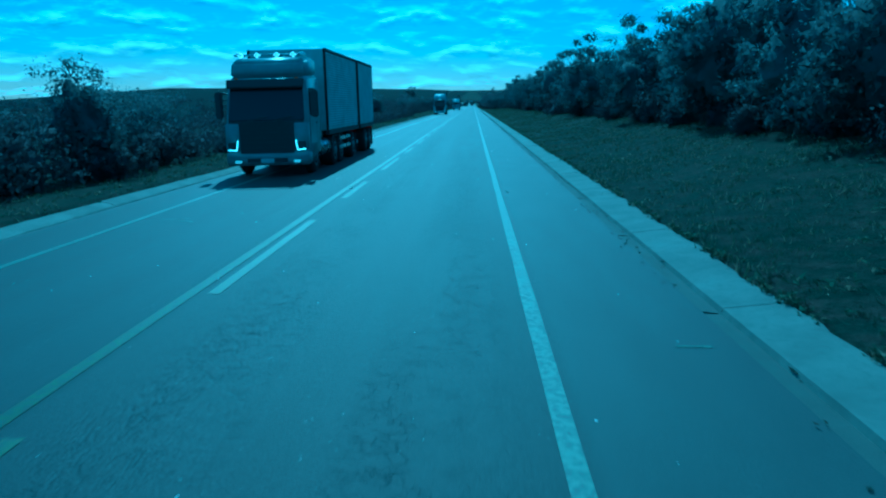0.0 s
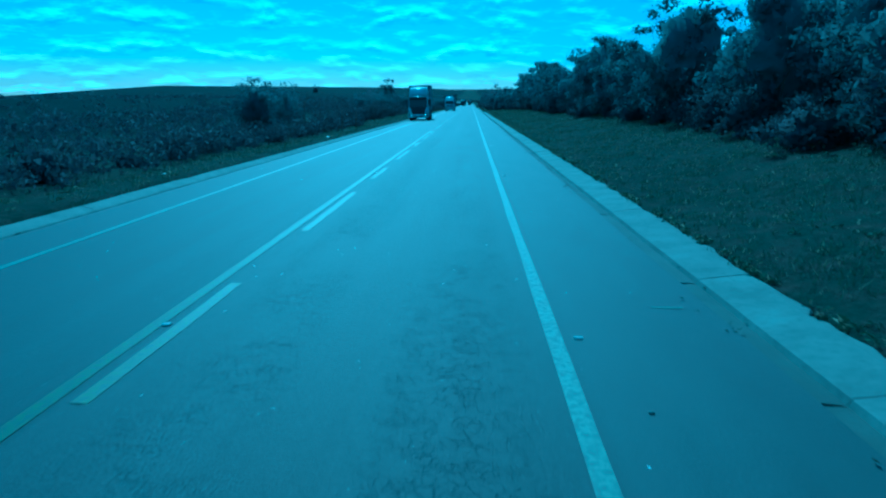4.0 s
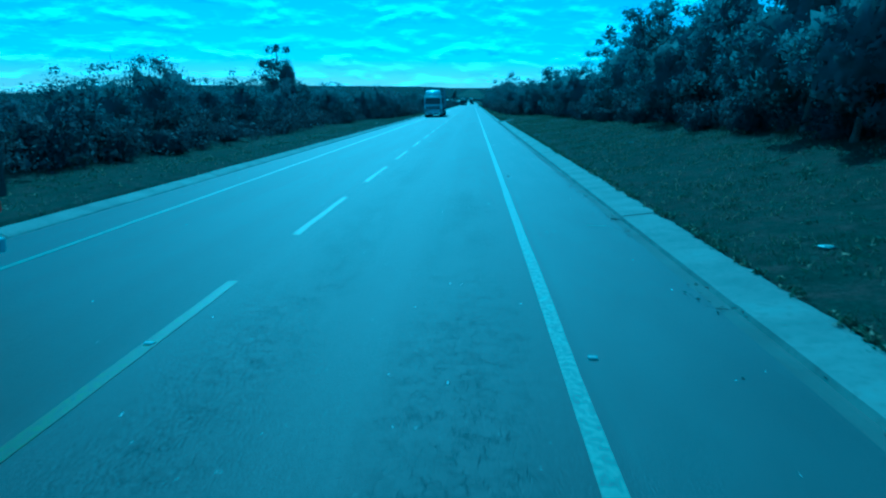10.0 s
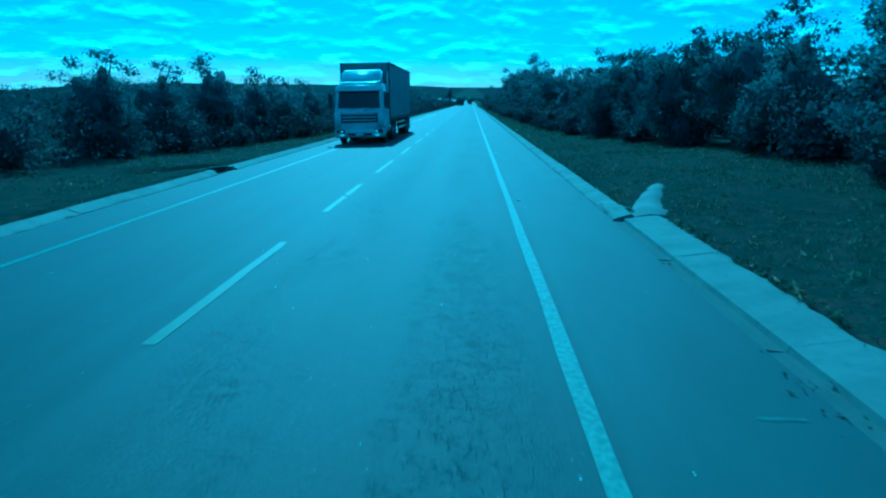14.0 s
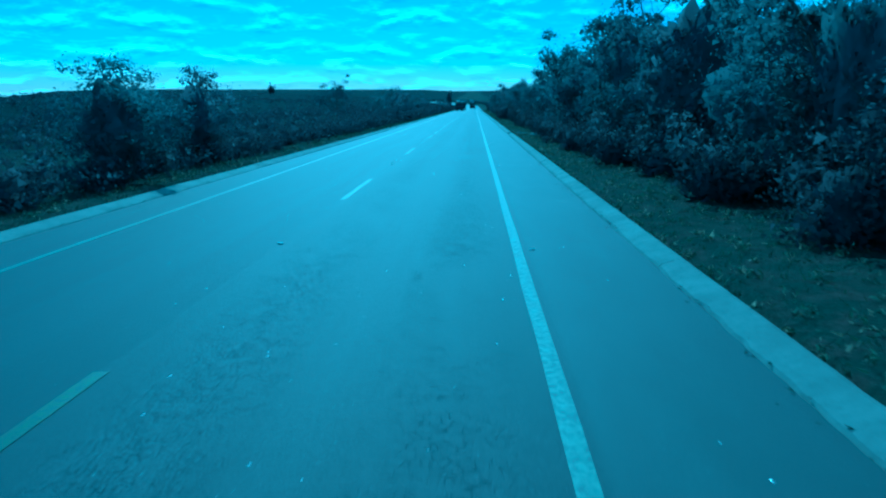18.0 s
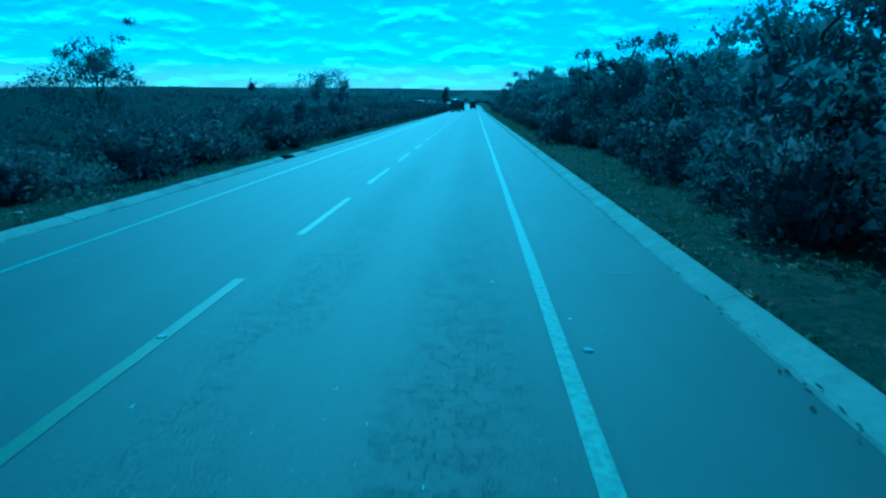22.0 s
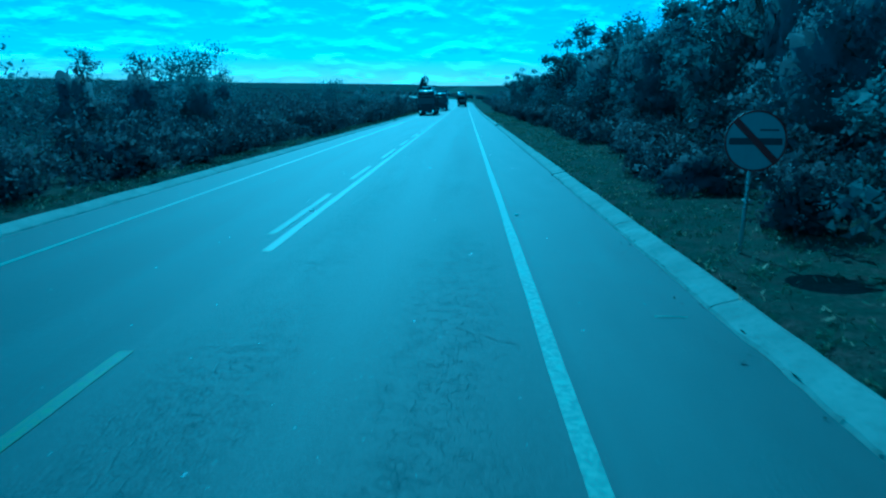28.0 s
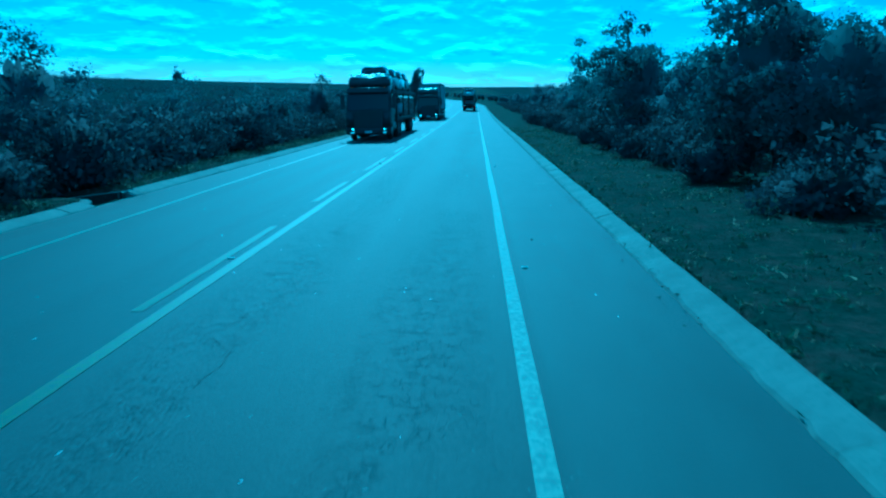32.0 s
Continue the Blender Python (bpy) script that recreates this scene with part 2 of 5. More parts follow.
def thing(name, label, category, group="", kind="", m=None):
    ob = new(name)
    tagged(ob, label, category, group, kind)
    if m is not None:
        ob.matrix_basis = m
    return ob


def lerp(table, s):
    """Straight-line look-up in a short table of (along, value)."""
    if s <= table[0][0]:
        return table[0][1]
    for (a, u), (b, v) in zip(table, table[1:]):
        if s <= b:
            return u + (v - u) * (s - a) / (b - a)
    return table[-1][1]


def smooth(a, b, v):
    v = min(1.0, max(0.0, (v - a) / (b - a)))
    return v * v * (3 - 2 * v)


# ---- the line of the road and the lie of the land ----
EDGE, SHOULDER_R, SHOULDER_L = 3.61, 5.42, 4.70
BEND, RADIUS = 735.0, 520.0


DRAINS_R, DRAINS_L = (354.25, 535.6), (46.6, 249.2, 395.2, 553.0)


def rise(s):
    """The road climbs gently beyond the straight."""
    return 0.0 if s < 600 else (0.5e-4 * (s - 600) ** 2 if s < 800 else 2.0 + 0.02 * (s - 800))


def fall(x):
    """Crossfall of the carriageway, steeper on the left lane."""
    return -0.014 * x if x > 0 else 0.033 * x


def centre(s):
    """Sideways shift of the centre line: straight, then a bend to the left."""
    return 0.0 if s < BEND else -(s - BEND) ** 2 / (2 * RADIUS)


BANK = [(-100, 1.3), (190, 1.3), (228, 0.7), (262, 0.4), (300, 0.1), (335, 0.0), (346, -1.5), (366, -1.5), (385, 0.1), (600, 0.2)]
RIDGE = [(-100, 1.6), (20, 1.3), (50, 0.5), (115, 1.0), (150, 2.0), (200, 2.7), (300, 2.6), (360, 2.7), (450, 3.2), (620, 3.0)]


def land(x, s):
    """Height of the open ground x metres from the centre line."""
    bump = 0.07 * noise.noise((x * 0.5, s * 0.5, 0)) + 0.16 * noise.noise((x * 0.12, s * 0.12, 4))
    if x > 0:
        near = smooth(5.8, 7.6, x)
        z = -0.03 + 0.07 * near + lerp(BANK, s) * smooth(6.2, 14.5, x) + 4.5 * smooth(30, 400, x)
    else:
        near = smooth(5.2, 7.0, -x)
        z = -0.03 - 0.25 * smooth(5.6, 9, -x) * (1 - smooth(10, 25, -x)) + lerp(RIDGE, s) * smooth(9, 48, -x) + 5.5 * smooth(55, 190, -x) * smooth(240, 430, s + 1.45 * x) - 0.025 * max(0.0, -x - 60) * (1 - smooth(150, 330, s + 2.2 * x))
    for g in (DRAINS_R if x > 0 else DRAINS_L):
        if -0.45 < s - g < 1.0:
            z -= 0.40 * (1 - smooth(7.2, 8.8, abs(x)))
    z += rise(s) * (smooth(150, 330, s + 2.2 * x) if x < -60 else 1.0)
    return z + bump * near + 1.5 * noise.noise((x * 0.012, s * 0.012, 2)) * smooth(25, 120, abs(x))


def kerb_outer(x, s):
    return (SHOULDER_R + (1.02 if s < 240 else 0.50)) if x > 0 else SHOULDER_L + 0.5


def build_ground():
    xs = sorted({round(v, 3) for side in (-1, 1) for v in [side * w for w in (4.7, 5.0, 5.2, 5.36, 5.5, 5.84, 5.92, 6.1, 6.28, 6.36, 6.44, 6.52, 6.7, 7, 7.6, 8.3, 9.2, 10.2, 11.4, 13, 15, 18, 22, 28, 36, 48, 65, 90, 130, 200, 320, 500, 900, 1800, 3600)]})
    ys = [-900, -400, -200, -100, -60] + [-40 + 1.6 * i for i in range(430)] + [g + k for g in DRAINS_R + DRAINS_L for k in (-1.15, -0.85, -0.5, -0.4, 0.3, 0.85, 1.15)] + [655, 665, 680, 700, 725, 750, 780, 820, 870, 940, 1040, 1200, 1350, 1500, 2000, 2800, 3800, 4800]
    ys = sorted(set(ys))
    verts = []
    for y in ys:
        for x in xs:
            z = land(x, y) if abs(x) > kerb_outer(x, y) else rise(y) - 0.22
            verts.append((x + centre(min(y, 1100)), y, z))
    n = len(xs)
    faces = [(j * n + i, j * n + i + 1, (j + 1) * n + i + 1, (j + 1) * n + i) for j in range(len(ys) - 1) for i in range(n - 1)]
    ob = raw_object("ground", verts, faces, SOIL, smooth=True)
    return tagged(ob, "dark green and brown roadside ground with dry litter", "ground", kind="structure")


def strip(x0, x1, s0, s1, z, step=8.0, wave=0.0, seed=0):
    """Vertices and faces of a band along the road between two offsets."""
    n = max(1, int(math.ceil((s1 - s0) / step)))
    verts, faces = [], []
    for i in range(n + 1):
        s = s0 + (s1 - s0) * i / n
        a = wave * noise.noise((s * 0.9, seed, 0.5))
        b = wave * noise.noise((s * 0.9, seed, 7.5))
        for x in (x0 + a, x1 + b):
            verts.append((x + centre(s), s, z + fall(x) + rise(s)))
    for i in range(n):
        faces.append((2 * i, 2 * i + 1, 2 * i + 3, 2 * i + 2))
    return verts, faces


ROAD_FROM, ROAD_TO = -60.0, 1080.0
ground = build_ground()


def build_road():
    xs = [-SHOULDER_L - 0.06, -EDGE, -1.8, 0.0, 1.8, EDGE, SHOULDER_R + 0.06]
    ys = [ROAD_FROM + 10 * i for i in range(int((ROAD_TO - ROAD_FROM) / 10) + 1)]
    verts = [(x + centre(y), y, fall(x) + rise(y)) for y in ys for x in xs]
    n = len(xs)
    faces = [(j * n + i, j * n + i + 1, (j + 1) * n + i + 1, (j + 1) * n + i) for j in range(len(ys) - 1) for i in range(n - 1)]
    ob = raw_object("road", verts, faces, ASPHALT)
    return tagged(ob, "worn grey asphalt highway with cracked wheel tracks", "road", kind="structure")


road = build_road()


def band(name, x0, x1, s0, s1, mat, label, z=0.005, wave=0.012, step=2.0, seed=0):
    v, f = strip(x0, x1, s0, s1, z, step, wave, seed)
    return tagged(raw_object(name, v, f, mat, road), label)


band("edge_line", EDGE - 0.04, EDGE + 0.11, ROAD_FROM, ROAD_TO, WHITE_PAINT, "worn white edge line", seed=1, wave=0.016)
band("edge_line", -EDGE + 0.165, -EDGE + 0.30, ROAD_FROM, ROAD_TO, WHITE_PAINT, "worn white edge line", seed=2, wave=0.02)
band("solid_line", -0.20, -0.06, ROAD_FROM, 117.0, YELLOW_PAINT, "worn yellow solid centre line", seed=3)
band("solid_line", 0.02, 0.16, 478.4, ROAD_TO, YELLOW_PAINT, "worn yellow solid centre line", seed=4)
WORN = {288, 304, 320, 336}
for i in range(-6, 100):
    s = 8.0 * i
    if s in WORN or s in (120, 464):
        continue
    x = 0.12 if s < 116 else (0.02 if s < 478 else -0.19)
    # where a solid line runs beside them, long and short dashes take turns
    near, far = -0.1, 4.75
    if s < 112:
        near, far = (-0.2, 5.2) if i % 2 else (0.5, 4.1)
    elif s > 478:
        near, far = (0.35, 4.4) if i % 2 else (-0.2, 5.1)
    elif s == 112:
        near, far = -0.1, 4.3
    elif s == 128:
        near = -6.9
    elif s == 472:
        far = 2.1
    band("dash", x - 0.065, x + 0.065, s + near, s + far, YELLOW_PAINT, "", seed=20 + i, wave=0.012, step=1.0)

band("joint", 0.012, 0.023, 327.0, 344.0, FAINT_PAINT, "thin worn paint along the joint", seed=7, wave=0.02, step=0.4)

# ---- concrete kerbs with a shallow gutter ----


def kerb_piece(side, s0, s1, wide, seed):
    """One cast length: gutter apron, sloped face and an outer edge, ragged where soil has crept over it."""
    inner = SHOULDER_R if side > 0 else SHOULDER_L
    n = max(2, int((s1 - s0) / 0.25))
    if wide > 0.7:
        profile = [(0.0, -0.005), (0.06, -0.025), (0.27, -0.030), (0.295, 0.030), (0.86 * wide, 0.100), (0.97 * wide, 0.095), (wide, 0.06), (wide + 0.03, -0.15)]
    else:
        profile = [(0.0, -0.005), (0.09, -0.020), (0.12, 0.012), (0.20, 0.045), (0.86 * wide, 0.105), (0.97 * wide, 0.100), (wide, 0.07), (wide + 0.03, -0.15)]
    ragged = 1.0 if wide > 0.7 else (0.12 if side > 0 else 0.35)
    shift = random.Random(seed).uniform(-0.008, 0.008)
    verts, faces = [], []
    base = fall(side * inner)
    for i in range(n + 1):
        s = s0 + (s1 - s0) * i / n
        rag = ragged * (0.10 * noise.noise((s * 0.5, side * 3.1, 1.0)) + 0.08 * noise.noise((s * 2.2, side, 3.0)) + 0.09 * noise.noise((s * 5.0, side, 5.0)))
        low = 0.008 * noise.noise((s * 0.3, side, 9.0)) + shift
        fray = (0.15 if wide > 0.7 else 1.0) * (0.05 * noise.noise((s * 0.8, side * 2.0, 21.0)) + 0.05 * noise.noise((s * 3.1, side, 23.0)))
        for j, (dx, dz) in enumerate(profile):
            k = rag * (0.0, 0.0, 0.0, 0.0, 0.15, 0.9, 1.0, 1.0)[j] + (0.0, 0.9, 1.0, 0.3, 0.0, 0.0, 0.0, 0.0)[j] * fray + 0.006 * noise.noise((s * 1.7, j, side))
            verts.append((side * (inner + dx + k) + centre(s), s, base + dz + (low if j else 0.0) + rise(s)))
    m = len(profile)
    for i in range(n):
        for j in range(m - 1):
            q = (i * m + j, i * m + j + 1, (i + 1) * m + j + 1, (i + 1) * m + j)
            faces.append(q if side > 0 else q[::-1])
    faces.append(tuple(range(m)) if side > 0 else tuple(range(m))[::-1])
    last = tuple(n * m + j for j in range(m))
    faces.append(last[::-1] if side > 0 else last)
    return verts, faces


def build_kerb(side):
    name = "kerb_right" if side > 0 else "kerb_left"
    ob = thing(name, "pale weathered concrete kerb and gutter beside the asphalt", "kerb", kind="structure")
    rng = random.Random(5 + side)
    s = ROAD_FROM
    gaps = DRAINS_R if side > 0 else DRAINS_L
    while s < ROAD_TO - 5:
        length = rng.uniform(3.6, 6.5) if s < 640 else 30.0
        e = min(s + length, ROAD_TO)
        if side > 0 and s < 240.0 < e + 1.5:
            e = 240.0
        for g in gaps:
            if s < g - 0.9 < e:
                e = g - 0.9
            if abs(s - (g - 0.9)) < 0.01:
                s, e = g + 0.9, g + 0.9 + length
        wide = (0.99 if s < 239.9 else 0.48) if side > 0 else 0.48
        v, f = kerb_piece(side, s, e - 0.014, wide, int(s))
        seg = raw_object("kerb_segment", v, f, [CONCRETE, GUTTER, APRON], ob)
        tones = (1, 2 if wide > 0.7 else 0, 0, 0, 0, 0, 0)
        seg.data.polygons.foreach_set("material_index", [tones[i % 7] if i < len(f) - 2 else 0 for i in range(len(f))])
        s = e
    return ob


build_kerb(1)
build_kerb(-1)

# ---- plants ----
def leaf_cloud(centres, radii, per, size, rng, droop=0.0, flat=0.75, heart=None, broad=0.5):
    """Loose leaves round many centres, each turned its own way, with the soft outward shading of a crown."""
    n = len(centres)
    mid = np.repeat(np.array(centres, float), per, axis=0)
    rad = np.repeat(np.array(radii, float), per)[:, None]
    m = n * per
    p = rng.normal(size=(m, 3))
    p /= np.linalg.norm(p, axis=1)[:, None]
    p *= rad * rng.uniform(0.35, 1.08, (m, 1)) ** 0.6
    p[:, 2] *= flat
    out = p / (rad + 1e-6)
    p = p + mid
    if heart is not None:
        far = p - np.array(heart)
        out = out * 0.55 + far / (np.linalg.norm(far, axis=1)[:, None] + 1e-6)
    out = out + np.array((0, 0, 0.35)) + rng.normal(size=(m, 3)) * 0.12
    out /= np.linalg.norm(out, axis=1)[:, None]
    a = rng.normal(size=(m, 3))
    a[:, 2] -= droop
    a /= np.linalg.norm(a, axis=1)[:, None]
    b = np.cross(a, rng.normal(size=(m, 3)))
    b /= np.linalg.norm(b, axis=1)[:, None] + 1e-6
    b *= np.sign((np.cross(b, a) * out).sum(1))[:, None]
    ln = size * rng.uniform(0.6, 1.4, (m, 1))
    wd = ln * broad * rng.uniform(0.7, 1.3, (m, 1))
    verts = np.stack([p - a * ln * 0.45 - b * wd * 0.5, p - a * ln * 0.45 + b * wd * 0.5, p + a * ln * 0.55], axis=1).reshape(-1, 3)
    return verts, np.arange(3 * m).reshape(-1, 3), np.repeat(out, 3, axis=0)


def unit_lump():
    bm = bmesh.new()
    bmesh.ops.create_icosphere(bm, subdivisions=4, radius=1.0)
    v, f = np.array([p.co for p in bm.verts]), np.array([[p.index for p in q.verts] for q in bm.faces])
    bm.free()
    return v, f


LUMP = unit_lump()


def with_hearts(cloud, centres, radii, rng, heart, fill=30, spray=0.24, core=None):
    """Adds broad inner sprays to each clump and an opaque ragged lump that blocks sun and closes the crown behind its
    small outer leaves.
    """
    if not fill:
        return cloud
    size = min(spray, 0.36 * float(np.mean(radii)))
    extras = [leaf_cloud(centres, [r * 0.55 for r in radii], fill, size, rng, 0.0, heart=heart, broad=0.9)]
    # added solid lump, hidden in the crown to keep its near side shaded
    if core:
        v, f = LUMP
        far = rng.uniform(0, 50)
        swell = np.array([1.0 + 0.9 * noise.noise((a * 1.5 + far, b * 1.5, c * 1.5)) for a, b, c in v])[:, None]
        p = v * np.array(core) * np.clip(swell, 0.35, 1.25) * rng.uniform(0.72, 1.12, (len(v), 1)) + np.array(heart)
        extras.append((p, f, v * 0.8 + np.array((0, 0, 0.35))))
        shell = leaf_cloud([(0, 0, 0)], [1.0], 40 * fill, 0.7 * size / float(np.mean(core)), rng, 0.3, flat=1.0, broad=0.8)
        extras.append((shell[0] * np.array(core) * 1.12 + np.array(heart), shell[1], shell[2]))
    for v, f, out in extras:
        cloud = np.concatenate([cloud[0], v]), np.concatenate([cloud[1], f + len(cloud[0])]), np.concatenate([cloud[2], out])
    return cloud


def leaf_object(name, cloud, mat, parent=None):
    verts, faces, normals = cloud
    ob = raw_object(name, verts.tolist(), faces if isinstance(faces, list) else faces.tolist(), mat, parent, True)
    ob.data.normals_split_custom_set_from_vertices(normals.tolist())
    return ob


def tube(verts, faces, path, radii, sides=6):
    k = len(verts)
    for (p, r) in zip(path, radii):
        for j in range(sides):
            a = 2 * math.pi * j / sides
            verts.append((p[0] + r * math.cos(a), p[1] + r * math.sin(a), p[2]))
    for i in range(len(path) - 1):
        for j in range(sides):
            faces.append((k + i * sides + j, k + i * sides + (j + 1) % sides, k + (i + 1) * sides + (j + 1) % sides, k + (i + 1) * sides + j))


def crooked(start, way, length, steps, rng, bend=0.25, rise=0.0):
    p, d, out = np.array(start, float), np.array(way, float), []
    for i in range(steps + 1):
        out.append(tuple(p))
        d = d + rng.normal(size=3) * bend
        d[2] += rise
        d /= np.linalg.norm(d)
        p = p + d * length / steps
    return out


def make_tree(seed, height, spread, leaf, name, label, group, low=0.4, clumps=66, per=96, size=0.082, fill=60, twigs=True, spray=0.18, core=0.50, tight=1.0):
    """A broadleaf tree: leaning trunk, crooked limbs, ragged crown of leaf clumps with gaps."""
    rng = np.random.default_rng(seed)
    ob = thing(name, label, "tree", group)
    v, f, tips = [], [], []
    trunk = crooked((0, 0, -0.3), (rng.normal() * 0.08, rng.normal() * 0.08, 1), height * 0.72, 7, rng, 0.10, 0.1)
    r0 = 0.018 * height + 0.03
    tube(v, f, trunk, [r0 * (1.25 if i == 0 else 1 - 0.11 * i) for i in range(8)], 7)
    for i in range(9):
        q = trunk[min(7, 2 + i * 5 // 8)]
        a = i * 2.4 + rng.uniform(-0.5, 0.5)
        up = rng.uniform(0.25, 0.9)
        limb = crooked(q, (math.cos(a), math.sin(a), up), spread * rng.uniform(0.65, 1.15), 5, rng, 0.22, 0.06)
        tube(v, f, limb, [r0 * (0.5 - 0.085 * j) for j in range(6)], 5)
        tips += limb[2:]
        for j in (2, 3, 4) if twigs else ():
            twig = crooked(limb[j], rng.normal(size=3) + (0, 0, 0.6), spread * 0.42, 3, rng, 0.3)
            tube(v, f, twig, [r0 * 0.17, r0 * 0.12, r0 * 0.08, r0 * 0.03], 3)
            tips += twig[1:]
    tips += trunk[5:]
    if not twigs:
        tips += [tuple(q + rng.normal() * 0.16 * spread for q in p) for p in tips]
    raw_object("trunk", v, f, BARK, ob, True)
    pick = rng.permutation(len(tips))[:int(clumps)]
    cs, rs = [], []
    for i in pick:
        x, y, z = tips[i]
        x, y = x + rng.normal() * 0.12 * spread, y + rng.normal() * 0.12 * spread
        pull = min(1.0, 0.95 * spread / (math.hypot(x, y) + 0.01))
        cs.append((x * pull, y * pull, z + rng.normal() * 0.06 * height))
        rs.append(spread * rng.uniform(0.18, 0.38) * tight)
    # skirts of leaves low round the outside
    for i in range(int(clumps * low)):
        a = rng.uniform(0, 2 * math.pi)
        d = spread * rng.uniform(0.3, 0.85)
        cs.append((d * math.cos(a), d * math.sin(a), height * rng.uniform(0.12, 0.5)))
        rs.append(spread * rng.uniform(0.2, 0.34))
    mid = (0, 0, height * 0.45)
    leaf_object("crown", with_hearts(leaf_cloud(cs, rs, per, size, rng, 0.4, heart=mid), cs, rs, rng, mid, fill, spray, core and (core * spread, core * spread, 0.27 * height)), leaf, ob)
    return ob


def make_shrub(seed, height, spread, leaf, label, group, per=54, size=0.075, fill=22):
    rng = np.random.default_rng(seed)
    v, f = [], []
    tips = []
    for i in range(8):
        a = i * 0.785 + rng.uniform(-0.3, 0.3)
        stem = crooked((0.1 * math.cos(a), 0.1 * math.sin(a), -0.15), (math.cos(a) * 0.6, math.sin(a) * 0.6, 1.0), height * rng.uniform(0.7, 1.05), 4, rng, 0.2)
        tube(v, f, stem, [0.03, 0.026, 0.02, 0.014, 0.006], 4)
        tips += stem[1:]
    cs = [(x * spread + rng.normal() * 0.25, y * spread + rng.normal() * 0.25, z + rng.normal() * 0.1) for x, y, z in tips]
    pull = [min(1.0, 0.85 * spread / (math.hypot(x, y) + 0.01)) for x, y, z in cs]
    cs = [(x * q, y * q, z) for (x, y, z), q in zip(cs, pull)]
    rs = [0.3 * height * rng.uniform(0.7, 1.3) for _ in tips]
    for i in range(8):
        a = rng.uniform(0, 6.28)
        cs.append((0.55 * spread * math.cos(a), 0.55 * spread * math.sin(a), height * rng.uniform(0.08, 0.3)))
        rs.append(0.3 * height)
    ob = thing("roadside_shrub", label, "shrub", group)
    raw_object("woody_base", v, f, BARK, ob, True)
    mid = (0, 0, height * 0.3)
    leaf_object("foliage", with_hearts(leaf_cloud(cs, rs, per, size, rng, 0.2, heart=mid), cs, rs, rng, mid, fill, 0.15, (0.45 * spread, 0.45 * spread, 0.32 * height)), leaf, ob)
    return ob


R_TREES, L_TREES = "trees along the right verge", "trees along the left verge"
R_SCRUB, L_SCRUB = "scrub along the right verge", "scrub along the left verge"
protos = [
    make_tree(11, 7.0, 3.0, LEAF, "roadside_tree", "dense dark green broadleaf tree on the roadside bank", R_TREES),
    make_tree(12, 7.6, 2.7, LEAF_DRY, "roadside_tree", "tall dusty broadleaf tree with a ragged open crown", R_TREES, clumps=58),
    make_tree(13, 6.4, 3.3, LEAF, "roadside_tree", "spreading dark green tree with low leafy limbs", R_TREES, low=0.45),
    make_tree(14, 7.2, 2.5, LEAF, "roadside_tree", "slender dark tree with thin leaf clumps and bare twigs", R_TREES, clumps=44, low=0.25, core=0.28),
    make_tree(15, 6.8, 3.1, LEAF_DRY, "roadside_tree", "dusty broad tree thick with small leaves", R_TREES, clumps=70),
]
# the same kinds, set farther back on the open bank
bank_protos = [
    make_tree(41, 7.0, 3.1, LEAF_PALE, "roadside_tree", "dense dark green broadleaf tree above the grass bank", R_TREES, per=64, size=0.105, fill=52, spray=0.21),
    make_tree(42, 7.5, 2.7, LEAF_PALE, "roadside_tree", "tall broadleaf tree with a ragged crown above the bank", R_TREES, clumps=58, per=64, size=0.105, fill=52, spray=0.21),
    make_tree(43, 6.5, 3.3, LEAF, "roadside_tree", "spreading dark tree with low limbs above the bank", R_TREES, low=0.5, per=64, size=0.105, fill=52, spray=0.21),
    make_tree(44, 6.9, 2.9, LEAF_PALE, "roadside_tree", "dusty broad tree thick with leaves above the bank", R_TREES, clumps=70, per=64, size=0.105, fill=52, spray=0.21),
]
# thinner copies of the same kinds for the rows behind and far ahead
back_protos = [
    make_tree(21, 7.0, 3.0, LEAF, "roadside_tree", "dark green broadleaf tree in the second row", R_TREES, per=44, size=0.12, fill=30, twigs=False, spray=0.18, core=0.36),
    make_tree(22, 7.4, 2.7, LEAF_DRY, "roadside_tree", "dusty broadleaf tree in the second row", R_TREES, per=44, size=0.12, fill=30, twigs=False, spray=0.18, core=0.36),
    make_tree(23, 6.6, 3.2, LEAF, "roadside_tree", "wide dark tree in the second row", R_TREES, per=44, size=0.12, fill=30, twigs=False, spray=0.18, core=0.36),
]
wide_tree = make_tree(17, 5.0, 3.7, LEAF, "roadside_tree", "wide flat-topped dark tree above the scrub", L_TREES, low=0.15, clumps=64, per=60, size=0.13, fill=20, core=0)
thorn_tree = make_tree(18, 5.4, 3.5, LEAF, "roadside_tree", "sparse flat-topped tree with bare limbs above the scrub", L_TREES, low=0.0, clumps=74, per=120, size=0.10, fill=16, core=0, tight=0.62)
far_protos = [
    make_tree(24, 7.0, 3.0, LEAF, "roadside_tree", "small dark broadleaf tree among the scrub", R_TREES, clumps=44, per=26, size=0.20, fill=12, twigs=False, spray=0.26),
    make_tree(25, 6.8, 2.8, LEAF_DRY, "roadside_tree", "small dusty broadleaf tree among the scrub", R_TREES, clumps=44, per=26, size=0.20, fill=12, twigs=False, spray=0.26),
]
